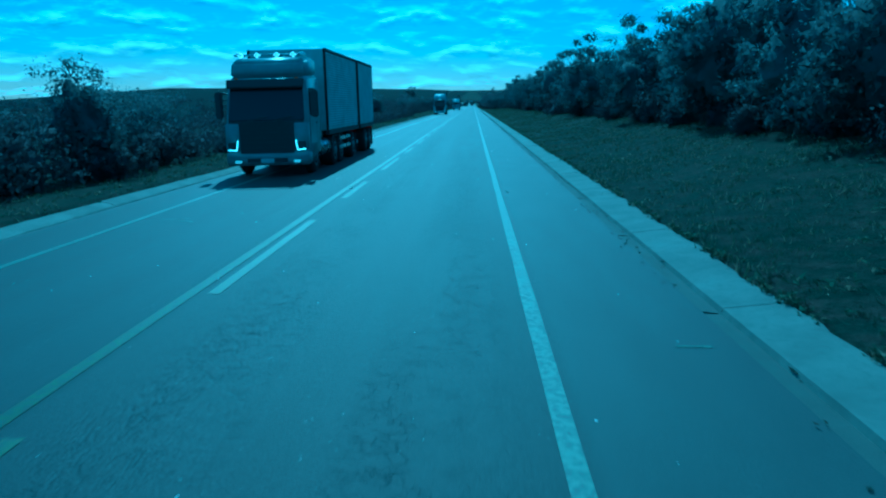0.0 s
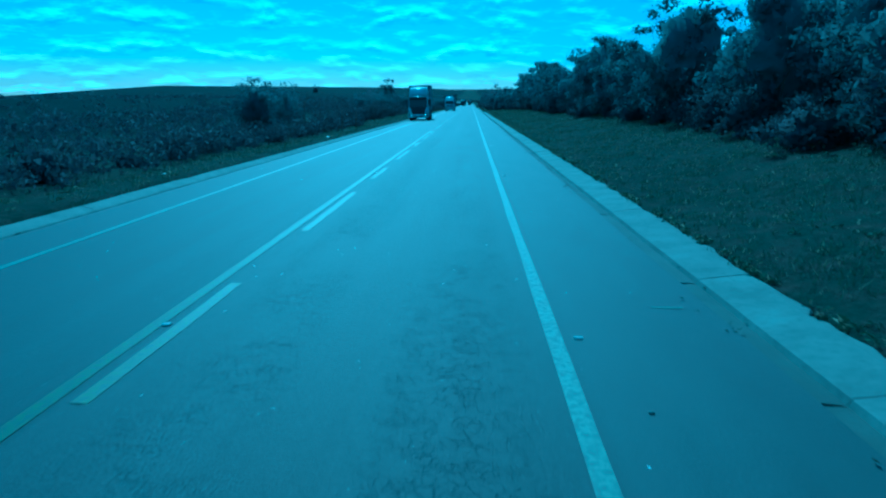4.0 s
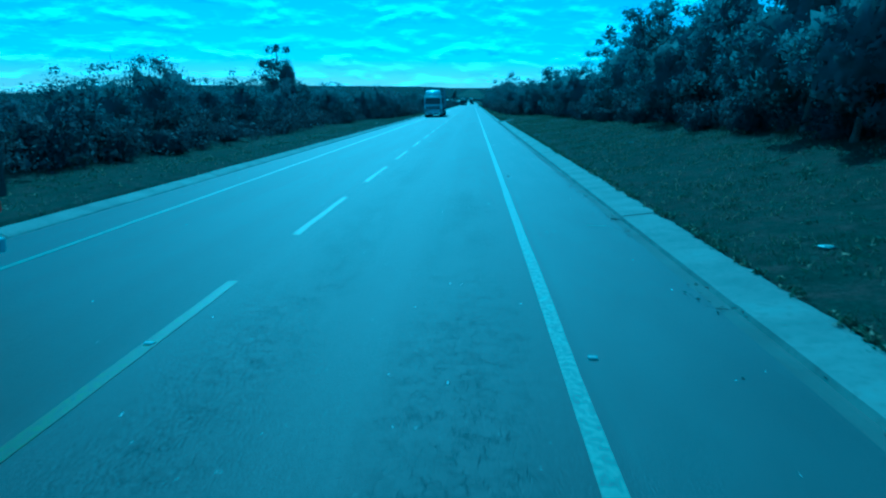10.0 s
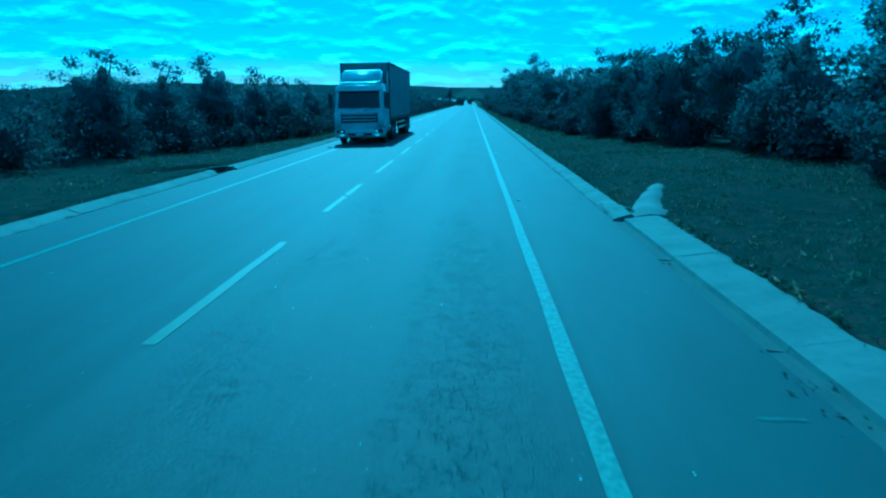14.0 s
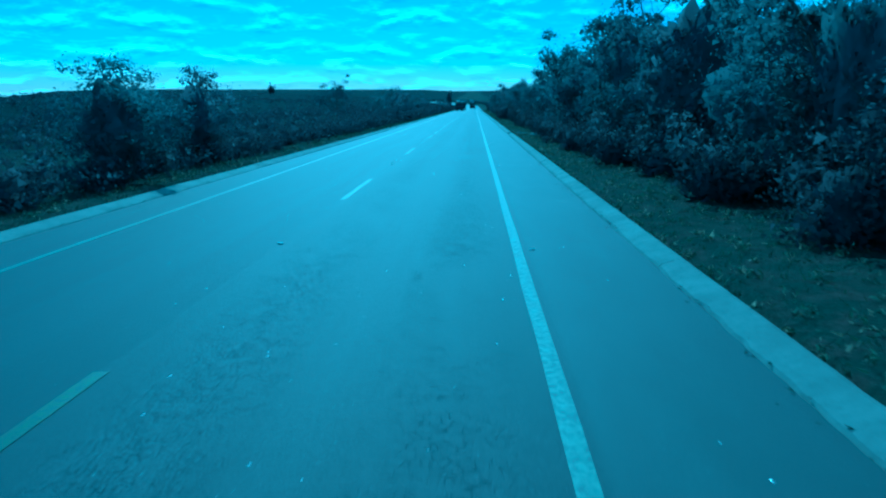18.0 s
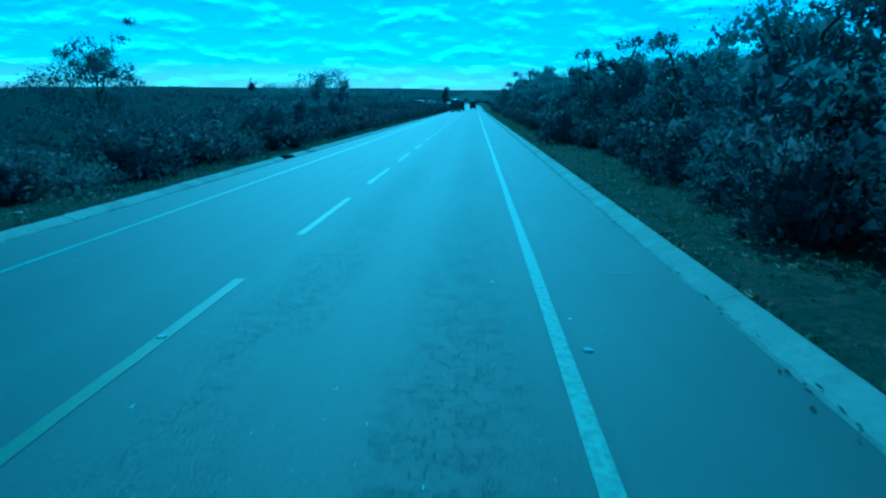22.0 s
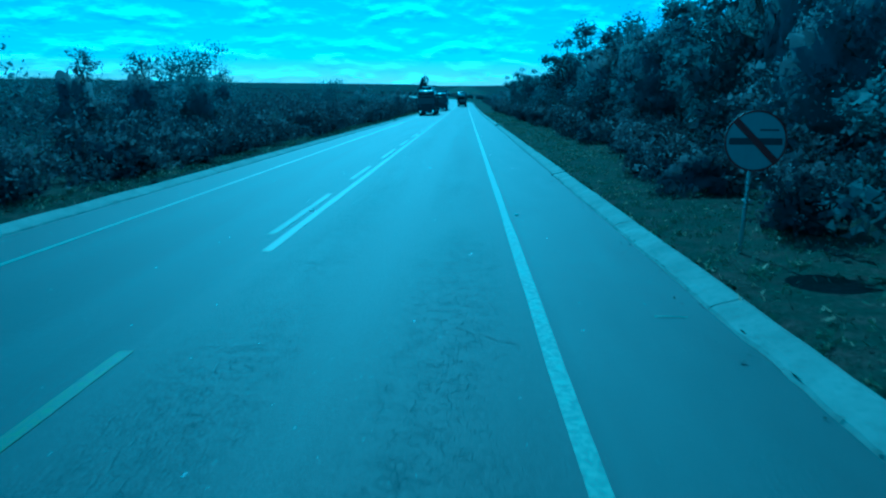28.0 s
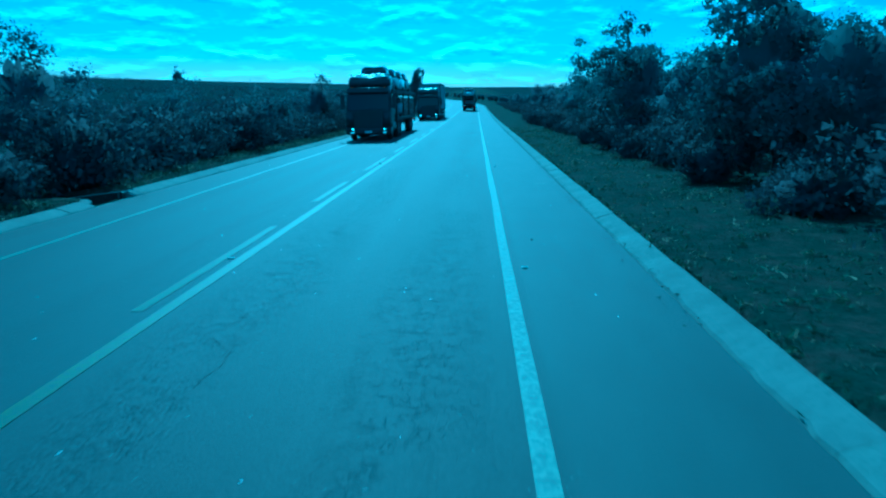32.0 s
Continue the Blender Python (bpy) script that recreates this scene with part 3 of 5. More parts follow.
# right-hand shrubs take the darker leaf to paint in shade under the trees
shrubs = [
    make_shrub(31, 1.9, 1.5, LEAF_SCRUB, "dense dark green shrub in the roadside scrub", R_SCRUB),
    make_shrub(32, 2.2, 1.3, LEAF_SCRUB, "dusty olive shrub with loose leafy stems", R_SCRUB),
    make_shrub(33, 1.6, 1.7, LEAF_SCRUB, "low wide shrub of small dark leaves", R_SCRUB),
    make_shrub(34, 2.4, 1.2, LEAF_SCRUB, "tall thin shrub with dry leafy stems", R_SCRUB),
]
left_shrubs = [
    make_shrub(35, 2.0, 1.5, LEAF_SCRUB, "dense dark brownish shrub in the roadside scrub", L_SCRUB, 54, 0.078, 20),
    make_shrub(36, 1.7, 1.6, LEAF_SCRUB, "low wide dark shrub in the roadside scrub", L_SCRUB, 54, 0.078, 20),
    make_shrub(37, 2.3, 1.2, LEAF_SCRUB, "tall thin dark shrub with dry stems", L_SCRUB, 54, 0.078, 20),
]
used = set()


def plant(proto, x, s, size, rng, group, tall=1.0, label=""):
    m = Matrix.LocRotScale((x + centre(s), s, land(x, s) - 0.05), Euler((rng.uniform(-0.06, 0.06), rng.uniform(-0.06, 0.06), rng.uniform(0, 6.28))), None)
    if proto.name not in used:
        used.add(proto.name)
        ob = proto
        ob.matrix_basis = m
    else:
        ob = copy_thing(proto, m)
    ob.scale = (size, size, size * tall)
    tagged(ob, label, group=group)
    return ob


# distance of the first trees from the centre line, and how high they stand
WOOD_R = [(-60, 12.5), (150, 12.0), (200, 12.5), (255, 12.0), (272, 9.0), (295, 8.0), (380, 7.9), (450, 7.9), (476, 7.9), (492, 8.6), (520, 9.0), (640, 9.2)]
TOP_R = [(-60, 6.4), (60, 6.5), (100, 6.7), (145, 6.5), (190, 7.1), (208, 6.3), (228, 4.5), (240, 5.6), (252, 5.4), (275, 4.5), (310, 4.7), (335, 6.0), (350, 6.9), (367, 6.8), (380, 5.6), (390, 4.7), (412, 4.8), (428, 4.5), (440, 5.0), (475, 4.9), (485, 5.8), (495, 7.0), (512, 7.3), (528, 6.0), (545, 4.9), (700, 4.2)]
SCRUB_L = [(-60, 8.0), (20, 7.6), (130, 7.2), (150, 10.0), (250, 10.2), (275, 6.6), (300, 5.9), (400, 5.6), (640, 5.6)]
TOP_L = [(-60, 3.0), (22, 3.0), (34, 1.3), (80, 1.3), (100, 1.4), (130, 1.7), (152, 2.4), (250, 2.7), (280, 1.9), (370, 1.9), (400, 2.4), (450, 2.0), (500, 2.6), (640, 2.6)]

rng = random.Random(3)


def tree_row(s0, s1, gap, back, grow, kinds):
    s = s0
    while s < s1:
        x = lerp(WOOD_R, s) + back + (1.2 if lerp(WOOD_R, s) < 9.5 else 0.0) + rng.uniform(-0.8, 1.0)
        top = lerp(TOP_R, s) * rng.uniform(0.80, 1.12) * grow - land(x, s)
        size = max(0.42, top / 6.2)
        plant(rng.choice(kinds), x + max(0.0, size - 0.85) * 2.2, s + rng.uniform(-1.0, 1.0), size, rng, R_TREES)
        s += gap * rng.uniform(0.75, 1.25)


tree_row(-8, 255, 4.8, 1.2, 1.0, bank_protos)
tree_row(255, 600, 4.8, 1.2, 1.0, protos)
tree_row(-6, 620, 7.6, 5.0, 1.06, back_protos)
tree_row(602, 1000, 10.0, 2.0, 1.0, far_protos)
s = -8.0
while s < 620:
    x = lerp(WOOD_R, s) + 0.4 + rng.uniform(-0.6, 0.6)
    plant(rng.choice(shrubs), x, s, rng.uniform(0.6, 1.15), rng, R_SCRUB)
    s += rng.uniform(3.9, 5.8)
s = -8.0
while s < 620:
    x = -lerp(SCRUB_L, s) - 1.5 + rng.uniform(-0.5, 0.5)
    top = lerp(TOP_L, s) * rng.uniform(0.7, 1.2) - 0.4 * land(x, s)
    plant(rng.choice(left_shrubs), x, s, max(0.45, top / 2.6), rng, L_SCRUB)
    s += rng.uniform(3.9, 5.8)


def thicket(name, side, table, tops, label, deep, count, seed, per, size, first=0.0, last=760.0, near=0.5):
    """The tangle behind the first plants: uncounted leaf clumps from the ground up."""
    g = np.random.default_rng(seed)
    cs, rs = [], []
    for i in range(count):
        s = first + (last - first) * g.uniform()
        back = near + deep * g.uniform() ** 1.3
        x = side * (lerp(table, s) + back)
        base = land(x, s)
        top = max(0.6, lerp(tops, s) - base)
        h = top * (0.70 + 0.55 * noise.noise((s * 0.16, back * 0.2, seed)) + 0.25 * noise.noise((s * 0.6, back * 0.5, seed)))
        cs.append((x + centre(s), s, base + h * g.uniform(0.05, 1.0) ** 0.7))
        rs.append(g.uniform(0.35, 0.7))
    return tagged(leaf_object(name, with_hearts(leaf_cloud(cs, rs, per, size, g, 0.2), cs, rs, g, None, 20 if side > 0 else 9, 0.16), LEAF_SCRUB), label, "undergrowth", kind="stuff")


# shade low in the right-hand wood is put into this darker leaf colour
UNDER_R = [(-60, 2.6), (200, 2.4), (260, 2.0), (300, 2.6), (640, 2.2)]
thicket("undergrowth_right", 1, WOOD_R, UNDER_R, "dark tangled undergrowth below the roadside trees", 6.0, 5600, 61, 36, 0.085)
thicket("undergrowth_left", -1, SCRUB_L, TOP_L, "dark dusty scrub beside the road", 16.0, 8500, 62, 28, 0.095)


LOW_L = [(-60, 0.9), (130, 0.9), (150, 0.7), (260, 0.7), (290, 1.0), (640, 1.1)]
thicket("low_scrub_left", -1, SCRUB_L, LOW_L, "low dark scrub crowding the edge of the road", 3.2, 4200, 63, 26, 0.085, 0.0, 700.0, 0.1)


# ---- small trees and landmarks on the left ----
left_rng = random.Random(17)
for s0, s1, gap, back, low, high in ((2, 30, 6.0, 2.5, 3.0, 4.0), (108, 123, 5.0, 5.0, 3.4, 4.3), (126, 146, 7.0, 8.0, 2.4, 3.2), (165, 215, 6.0, 3.5, 3.5, 4.8), (215, 284, 4.4, 3.4, 3.5, 4.6), (288, 312, 6.0, 9.0, 3.0, 3.8), (316, 329, 4.2, 2.6, 3.3, 4.0), (405, 428, 7.0, 4.0, 2.8, 3.6), (429, 441, 4.4, 5.0, 4.4, 5.2), (488, 520, 6.5, 5.0, 3.4, 4.4), (552, 640, 8.0, 4.0, 3.0, 4.4)):
    s = s0
    while s < s1:
        x = -lerp(SCRUB_L, s) - back + left_rng.uniform(-1.5, 1.5)
        plant(left_rng.choice(back_protos), x, s, (left_rng.uniform(low, high) - land(x, s) * 0.5) / 6.0, left_rng, L_TREES, 0.85, label="small dark broadleaf tree rising out of the scrub")
        s += gap * left_rng.uniform(0.7, 1.3)
plant(thorn_tree, -16.4, 403.0, 1.0, left_rng, L_TREES, 0.95)
for x, s, size, tall in ((-14.5, 446.0, 1.12, 0.95), (-14.2, 429.0, 0.85, 0.85), (-13.5, 490.0, 0.9, 0.92), (-14.5, 517.0, 1.08, 0.9), (-15.5, 521.0, 0.85, 0.9), (-14.0, 560.0, 0.82, 1.05), (-14.0, 40.0, 0.6, 0.9)):
    plant(wide_tree, x, s, size, left_rng, L_TREES, tall)
plant(protos[3], -14.7, 228.0, 0.98, left_rng, L_TREES, 1.1, label="tall slender tree standing above the scrub")
plant(protos[0], -11.3, 721.0, 0.74, left_rng, L_TREES, 2.2, label="tall lone tree beside the distant bend")
plant(protos[1], -103.0, 1050.0, 1.6, left_rng, L_TREES, 1.0, label="lone tree on the far hillside")


def bare_tree(x, s, height, seed):
    """A dead standing tree: bleached trunk and a few forked limbs, no leaves."""
    g = np.random.default_rng(seed)
    v, f = [], []
    trunk = crooked((0, 0, -0.2), (0.1, 0.05, 1), height * 0.75, 6, g, 0.12)
    tube(v, f, trunk, [0.09, 0.08, 0.07, 0.06, 0.05, 0.04, 0.03], 6)
    for i in (2, 3, 4, 5):
        limb = crooked(trunk[i], (g.normal(), g.normal(), 1.0), height * 0.35, 4, g, 0.25)
        tube(v, f, limb, [0.045, 0.036, 0.026, 0.018, 0.008], 5)
    ob = raw_object("dead_tree", v, f, BARK, None, True)
    ob.matrix_basis = pose(x, s, land(x, s))
    return tagged(ob, "bare dead tree with forked limbs above the scrub", "tree", L_TREES if x < 0 else R_TREES)


bare_tree(-17.0, 149.0, 4.6, 3)
bare_tree(-15.5, 151.5, 3.6, 4)
bare_tree(11.5, 408.0, 5.6, 5)
bare_tree(12.5, 585.0, 4.6, 6)


def on_slab(x, s):
    """Whether a spot lies on the spillway slab or the bare soil inside it."""
    if not 239.5 < s < 245.0:
        return False
    a = SHOULDER_R + 0.36 + 1.42 * max(0.0, (s - 240) / 4.5) ** 1.15
    return a - 0.35 < x < a + 0.85


def build_grass(name, side, table, s0, s1, count, seed, tall):
    """Short rough grass: bent blades in loose tufts, thick and thin in patches."""
    g = np.random.default_rng(seed)
    rows = []
    for s, u in zip(g.uniform(s0, s1, count), g.uniform(0, 1, count)):
        inner = (SHOULDER_R + (0.96 if s < 240 else 0.46)) if side > 0 else SHOULDER_L + 0.46
        x = side * (inner + (lerp(table, s) + 1.2 - inner) * u)
        thick = noise.noise((x * 0.4, s * 0.4, 20)) + 0.5 * noise.noise((x * 1.6, s * 1.6, 3))
        if thick < -0.12 or any(abs(s - q) < 1.15 for q in (DRAINS_R if side > 0 else DRAINS_L)):
            continue
        if side > 0 and on_slab(x, s):
            continue
        rows.append((x, s, land(x, s) - 0.015, 0.7 + 0.6 * thick))
    base = np.repeat(np.array(rows), 4, axis=0)
    n = len(base)
    turn = g.uniform(0, 2 * math.pi, n)
    h = tall * base[:, 3] * g.uniform(0.45, 1.3, n)
    w = g.uniform(0.007, 0.016, n)
    dx, dy = np.cos(turn), np.sin(turn)
    px, py = base[:, 0] + g.normal(size=n) * 0.07, base[:, 1] + g.normal(size=n) * 0.07
    lean = g.uniform(0.3, 1.1, n) * h
    z = base[:, 2]
    verts = np.stack([np.stack([px - dy * w, py + dx * w, z], 1), np.stack([px + dy * w, py - dx * w, z], 1), np.stack([px + dx * lean, py + dy * lean, z + h], 1)], 1).reshape(-1, 3)
    faces = np.arange(3 * n).reshape(-1, 3)
    tagged(raw_object(name, verts.tolist(), faces.tolist(), GRASS), "rough short green and straw grass on the verge", "grass", kind="stuff")


build_grass("grass_bank", 1, WOOD_R, 0, 262, 42000, 8, 0.12)
build_grass("grass_strip", 1, WOOD_R, 262, 600, 8500, 9, 0.09)
build_grass("grass_left", -1, SCRUB_L, 0, 600, 16000, 10, 0.12)


def hill_scrub():
    """Low scrub that darkens the open slopes."""
    g = np.random.default_rng(77)
    cs, rs = [], []
    for i in range(4000):
        s = 1150 * g.uniform()
        x = -(22 + 190 * g.uniform() ** 1.7) if i % 6 else 18 + 60 * g.uniform()
        r = g.uniform(0.7, 1.5)
        cs.append((x + centre(s), s, land(x, s) + r * 0.25))
        rs.append(r)
    tagged(leaf_object("hill_scrub", leaf_cloud(cs, rs, 40, 0.32, g, 0.1, 0.55), LEAF_SCRUB), "dark low scrub covering the open slopes", "undergrowth", kind="stuff")


hill_scrub()


def weeds(name, side, table, s0, s1, count, seed):
    """Low weeds and rank grass that roughen the verge."""
    g = np.random.default_rng(seed)
    cs, rs = [], []
    for s, u in zip(g.uniform(s0, s1, count), g.uniform(0, 1, count)):
        inner = kerb_outer(side, s) + 0.15
        x = side * (inner + (lerp(table, s) + 0.5 - inner) * u)
        if any(abs(s - q) < 1.3 for q in (DRAINS_R if side > 0 else DRAINS_L)):
            continue
        if side > 0 and on_slab(x, s):
            continue
        r = g.uniform(0.08, 0.22) if g.uniform() < 0.75 else g.uniform(0.25, 0.45)
        cs.append((x, s, land(x, s) + r * 0.15))
        rs.append(r)
    tagged(leaf_object(name, leaf_cloud(cs, rs, 18, 0.085, g, -0.6, 0.5, broad=0.3), GRASS), "low weeds and rank grass on the verge", "grass", kind="stuff")


weeds("weeds_right", 1, WOOD_R, 0, 600, 6500, 91)
weeds("weeds_left", -1, SCRUB_L, 0, 600, 3500, 92)


def edge_tufts():
    """Tufts that creep over the outer edge of the wide kerb."""
    g = np.random.default_rng(94)
    cs, rs = [], []
    for s in g.uniform(0, 239, 2300):
        if noise.noise((s * 0.7, 3, 60)) < -0.15:
            continue
        r = g.uniform(0.04, 0.11)
        cs.append((SHOULDER_R + 1.02 + g.normal() * 0.05, s, 0.03 + r * 0.3))
        rs.append(r)
    for s in g.uniform(240, 600, 900):
        r = g.uniform(0.03, 0.08)
        cs.append((SHOULDER_R + 0.50 + abs(g.normal()) * 0.05, s, 0.0 + r * 0.3))
        rs.append(r)
    tagged(leaf_object("edge_tufts", leaf_cloud(cs, rs, 12, 0.06, g, -0.4, 0.6), GRASS), "small weeds creeping over the kerb edge", "grass", kind="stuff")


edge_tufts()


def gutter_litter():
    """Dead leaves and grit swept against the kerbs."""
    g = np.random.default_rng(93)
    verts, faces = [], []
    for i in range(5200):
        side = 1 if i % 3 else -1
        s = g.uniform(0, 600)
        if noise.noise((s * 0.25, side, 50)) < -0.05:
            continue
        x = side * ((SHOULDER_R if side > 0 else SHOULDER_L) + g.normal() * 0.11 + 0.06)
        z = fall(x) + 0.012
        a, r = g.uniform(0, 6.28), g.uniform(0.012, 0.045)
        k = len(verts)
        for j in range(4):
            q = r * (1.0 if j % 2 else 0.5)
            verts.append((x + q * math.cos(a + j * 1.571), s + q * math.sin(a + j * 1.571), z + g.uniform(0, 0.02)))
        faces.append((k, k + 1, k + 2, k + 3))
    # thin dark flecks along the line where the kerb meets its gutter
    for i in range(520):
        s = g.uniform(0, 600)
        side = 1 if i % 4 else -1
        wide = (0.99 if s < 240 else 0.48) if side > 0 else 0.48
        x = (SHOULDER_R if side > 0 else SHOULDER_L) + (0.285 if wide > 0.7 else 0.12) + g.normal() * 0.015
        if noise.noise((s * 0.12, side, 70)) < 0.0 or any(abs(s - q) < 1.3 for q in DRAINS_R + DRAINS_L):
            continue
        half, thin = g.uniform(0.02, 0.12), g.uniform(0.004, 0.011)
        k = len(verts)
        for u, t in ((-1, 0), (-0.4, -1), (0.6, -0.8), (1, 0.1), (0.3, 1), (-0.5, 0.8)):
            xx = x + thin * t
            h = (-0.010 if wide > 0.7 else 0.006) + 0.5 * (xx - x)
            verts.append((side * xx, s + half * u, fall(side * (SHOULDER_R if side > 0 else SHOULDER_L)) + h + 0.016))
        faces.append(tuple(range(k, k + 6)))
    tagged(raw_object("gutter_litter", verts, faces, SOIL), "dead leaves, grit and thin dark flecks in the gutters", "litter", kind="stuff")


gutter_litter()

# ---- vehicles ----
def painted(name, colour, rough=0.35, dirt=(0.10, 0.085, 0.065), amount=0.45, metal=0.0):
    """Vehicle paint with road dust in patches."""
    m = material(name, colour, rough, metal)
    k = Nodes(m)
    film = k.ramp(k.noise(1.7, 5, 0.65, where=k.place(world=False)), 0.38, 0.72)
    spray = k.ramp(k.noise(14.0, 4, 0.7, where=k.place(world=False)), 0.4, 0.8)
    mask = k.math("MULTIPLY", k.math("ADD", k.math("MULTIPLY", film, 0.7), k.math("MULTIPLY", spray, 0.3)), amount)
    k.set(k.bsdf.inputs["Base Color"], k.mix(mask, colour, dirt))
    k.set(k.bsdf.inputs["Roughness"], k.math("ADD", rough, k.math("MULTIPLY", mask, 0.45)))
    return m


CAB_WHITE = painted("white_cab_paint", (0.78, 0.78, 0.77))
CAB_GREY = painted("grey_cab_paint", (0.38, 0.39, 0.40))
CAB_DARK = painted("dark_cab_paint", (0.035, 0.04, 0.05))
BOX_PALE = painted("pale_trailer_panel", (0.62, 0.63, 0.62), 0.4)
BOX_GREY = painted("grey_tarpaulin", (0.25, 0.255, 0.26), 0.6)
BOX_MID = painted("mid_grey_panel", (0.30, 0.31, 0.32), 0.5)
BLACK = painted("black_plastic", (0.045, 0.045, 0.049), 0.42, amount=0.25)
STEEL = painted("chassis_steel", (0.035, 0.034, 0.033), 0.6, amount=0.4)
BRIGHT = painted("bright_metal", (0.55, 0.55, 0.55), 0.25, amount=0.2, metal=1.0)
RUBBER = painted("tyre_rubber", (0.02, 0.02, 0.021), 0.85, amount=0.4)
RIM = painted("wheel_rim", (0.30, 0.30, 0.30), 0.4, amount=0.5, metal=0.6)
RED = painted("red_lens", (0.35, 0.015, 0.012), 0.25, amount=0.2)
AMBER = painted("amber_lens", (0.5, 0.2, 0.02), 0.25, amount=0.2)
GLASS = material("dark_windscreen_glass", (0.035, 0.038, 0.042), 0.12, specular=0.5)


def lamp_material(name, power):
    m = material(name, (0.8, 0.8, 0.8), 0.15)
    b = m.node_tree.nodes["Principled BSDF"]
    b.inputs["Emission Color"].default_value = (1, 0.98, 0.94, 1)
    b.inputs["Emission Strength"].default_value = power
    return m


LAMP_ON = lamp_material("lit_headlamp", 2.6)
LAMP_DIM = lamp_material("dim_headlamp", 0.5)


def block(x0, x1, y0, y1, z0, z1, bevel=0.02, bm=None):
    bm = bm or bmesh.new()
    m = Matrix.Translation(((x0 + x1) / 2, (y0 + y1) / 2, (z0 + z1) / 2)) @ Matrix.Diagonal((abs(x1 - x0), abs(y1 - y0), abs(z1 - z0), 1))
    vs = bmesh.ops.create_cube(bm, size=1, matrix=m)["verts"]
    if bevel:
        es = list({e for v in vs for e in v.link_edges})
        bmesh.ops.bevel(bm, geom=es, offset=bevel, segments=2, affect="EDGES", clamp_overlap=True)
    return bm


def prism(points, x0, x1, bevel=0.05, taper=0.0):
    """A side outline of (y, z) points drawn out across the vehicle."""
    bm = bmesh.new()
    a = [bm.verts.new((x0, y, z)) for y, z in points]
    b = [bm.verts.new((x1, y, z)) for y, z in points]
    n = len(points)
    bm.faces.new(a[::-1])
    bm.faces.new(b)
    for i in range(n):
        bm.faces.new((a[i], a[(i + 1) % n], b[(i + 1) % n], b[i]))
    bmesh.ops.recalc_face_normals(bm, faces=bm.faces)
    if taper:
        top = max(z for y, z in points)
        for v in bm.verts:
            v.co.x *= 1 - taper * max(0.0, (v.co.z - 1.6) / (top - 1.6))
    if bevel:
        bmesh.ops.bevel(bm, geom=bm.edges[:], offset=bevel, segments=3, affect="EDGES", clamp_overlap=True)
    return bm


def plate(points, y0, y1, bevel=0.015):
    """A front outline of (x, z) points drawn out along the vehicle."""
    bm = bmesh.new()
    a = [bm.verts.new((x, y0, z)) for x, z in points]
    b = [bm.verts.new((x, y1, z)) for x, z in points]
    n = len(points)
    bm.faces.new(a)
    bm.faces.new(b[::-1])
    for i in range(n):
        bm.faces.new((a[i], b[i], b[(i + 1) % n], a[(i + 1) % n]))
    bmesh.ops.recalc_face_normals(bm, faces=bm.faces)
    if bevel:
        bmesh.ops.bevel(bm, geom=bm.edges[:], offset=bevel, segments=2, affect="EDGES", clamp_overlap=True)
    return bm


def rod(p, q, r, sides=10):
    bm = bmesh.new()
    p, q = Vector(p), Vector(q)
    m = Matrix.Translation((p + q) / 2) @ (q - p).to_track_quat("Z", "Y").to_matrix().to_4x4()
    bmesh.ops.create_cone(bm, cap_ends=True, segments=sides, radius1=r, radius2=r, depth=(q - p).length, matrix=m)
    return bm


def turned(profile, sides=28):
    """A round body about the x axis from (x, radius) points."""
    bm = bmesh.new()
    rings = []
    for x, r in profile:
        rings.append([bm.verts.new((x, r * math.cos(2 * math.pi * i / sides), r * math.sin(2 * math.pi * i / sides))) for i in range(sides)])
    for a, b in zip(rings, rings[1:]):
        for i in range(sides):
            bm.faces.new((a[i], a[(i + 1) % sides], b[(i + 1) % sides], b[i]))
    bm.faces.new(rings[0][::-1])
    bm.faces.new(rings[-1])
    bmesh.ops.recalc_face_normals(bm, faces=bm.faces)
    return bm


def wheel(parent, x, y, r=0.52, w=0.30):
    """Tyre with rounded shoulders and its dished rim and hub."""
    side = 1 if x > 0 else -1
    t = part("wheel", turned([(-w / 2, r * 0.58), (-w / 2, r * 0.86), (-w / 2 + 0.05, r * 0.98), (-w / 4, r), (w / 4, r), (w / 2 - 0.05, r * 0.98), (w / 2, r * 0.86), (w / 2, r * 0.58)]), RUBBER, parent, "", True)
    t.location = (x, y, r)
    e = w / 2 * side
    part("rim", turned([(e - 0.10 * side, r * 0.15), (e - 0.09 * side, r * 0.5), (e + 0.006 * side, r * 0.585), (e + 0.012 * side, r * 0.55), (e - 0.05 * side, r * 0.42), (e + 0.02 * side, r * 0.22), (e + 0.05 * side, r * 0.16)]), RIM, t, "", True)
    return t


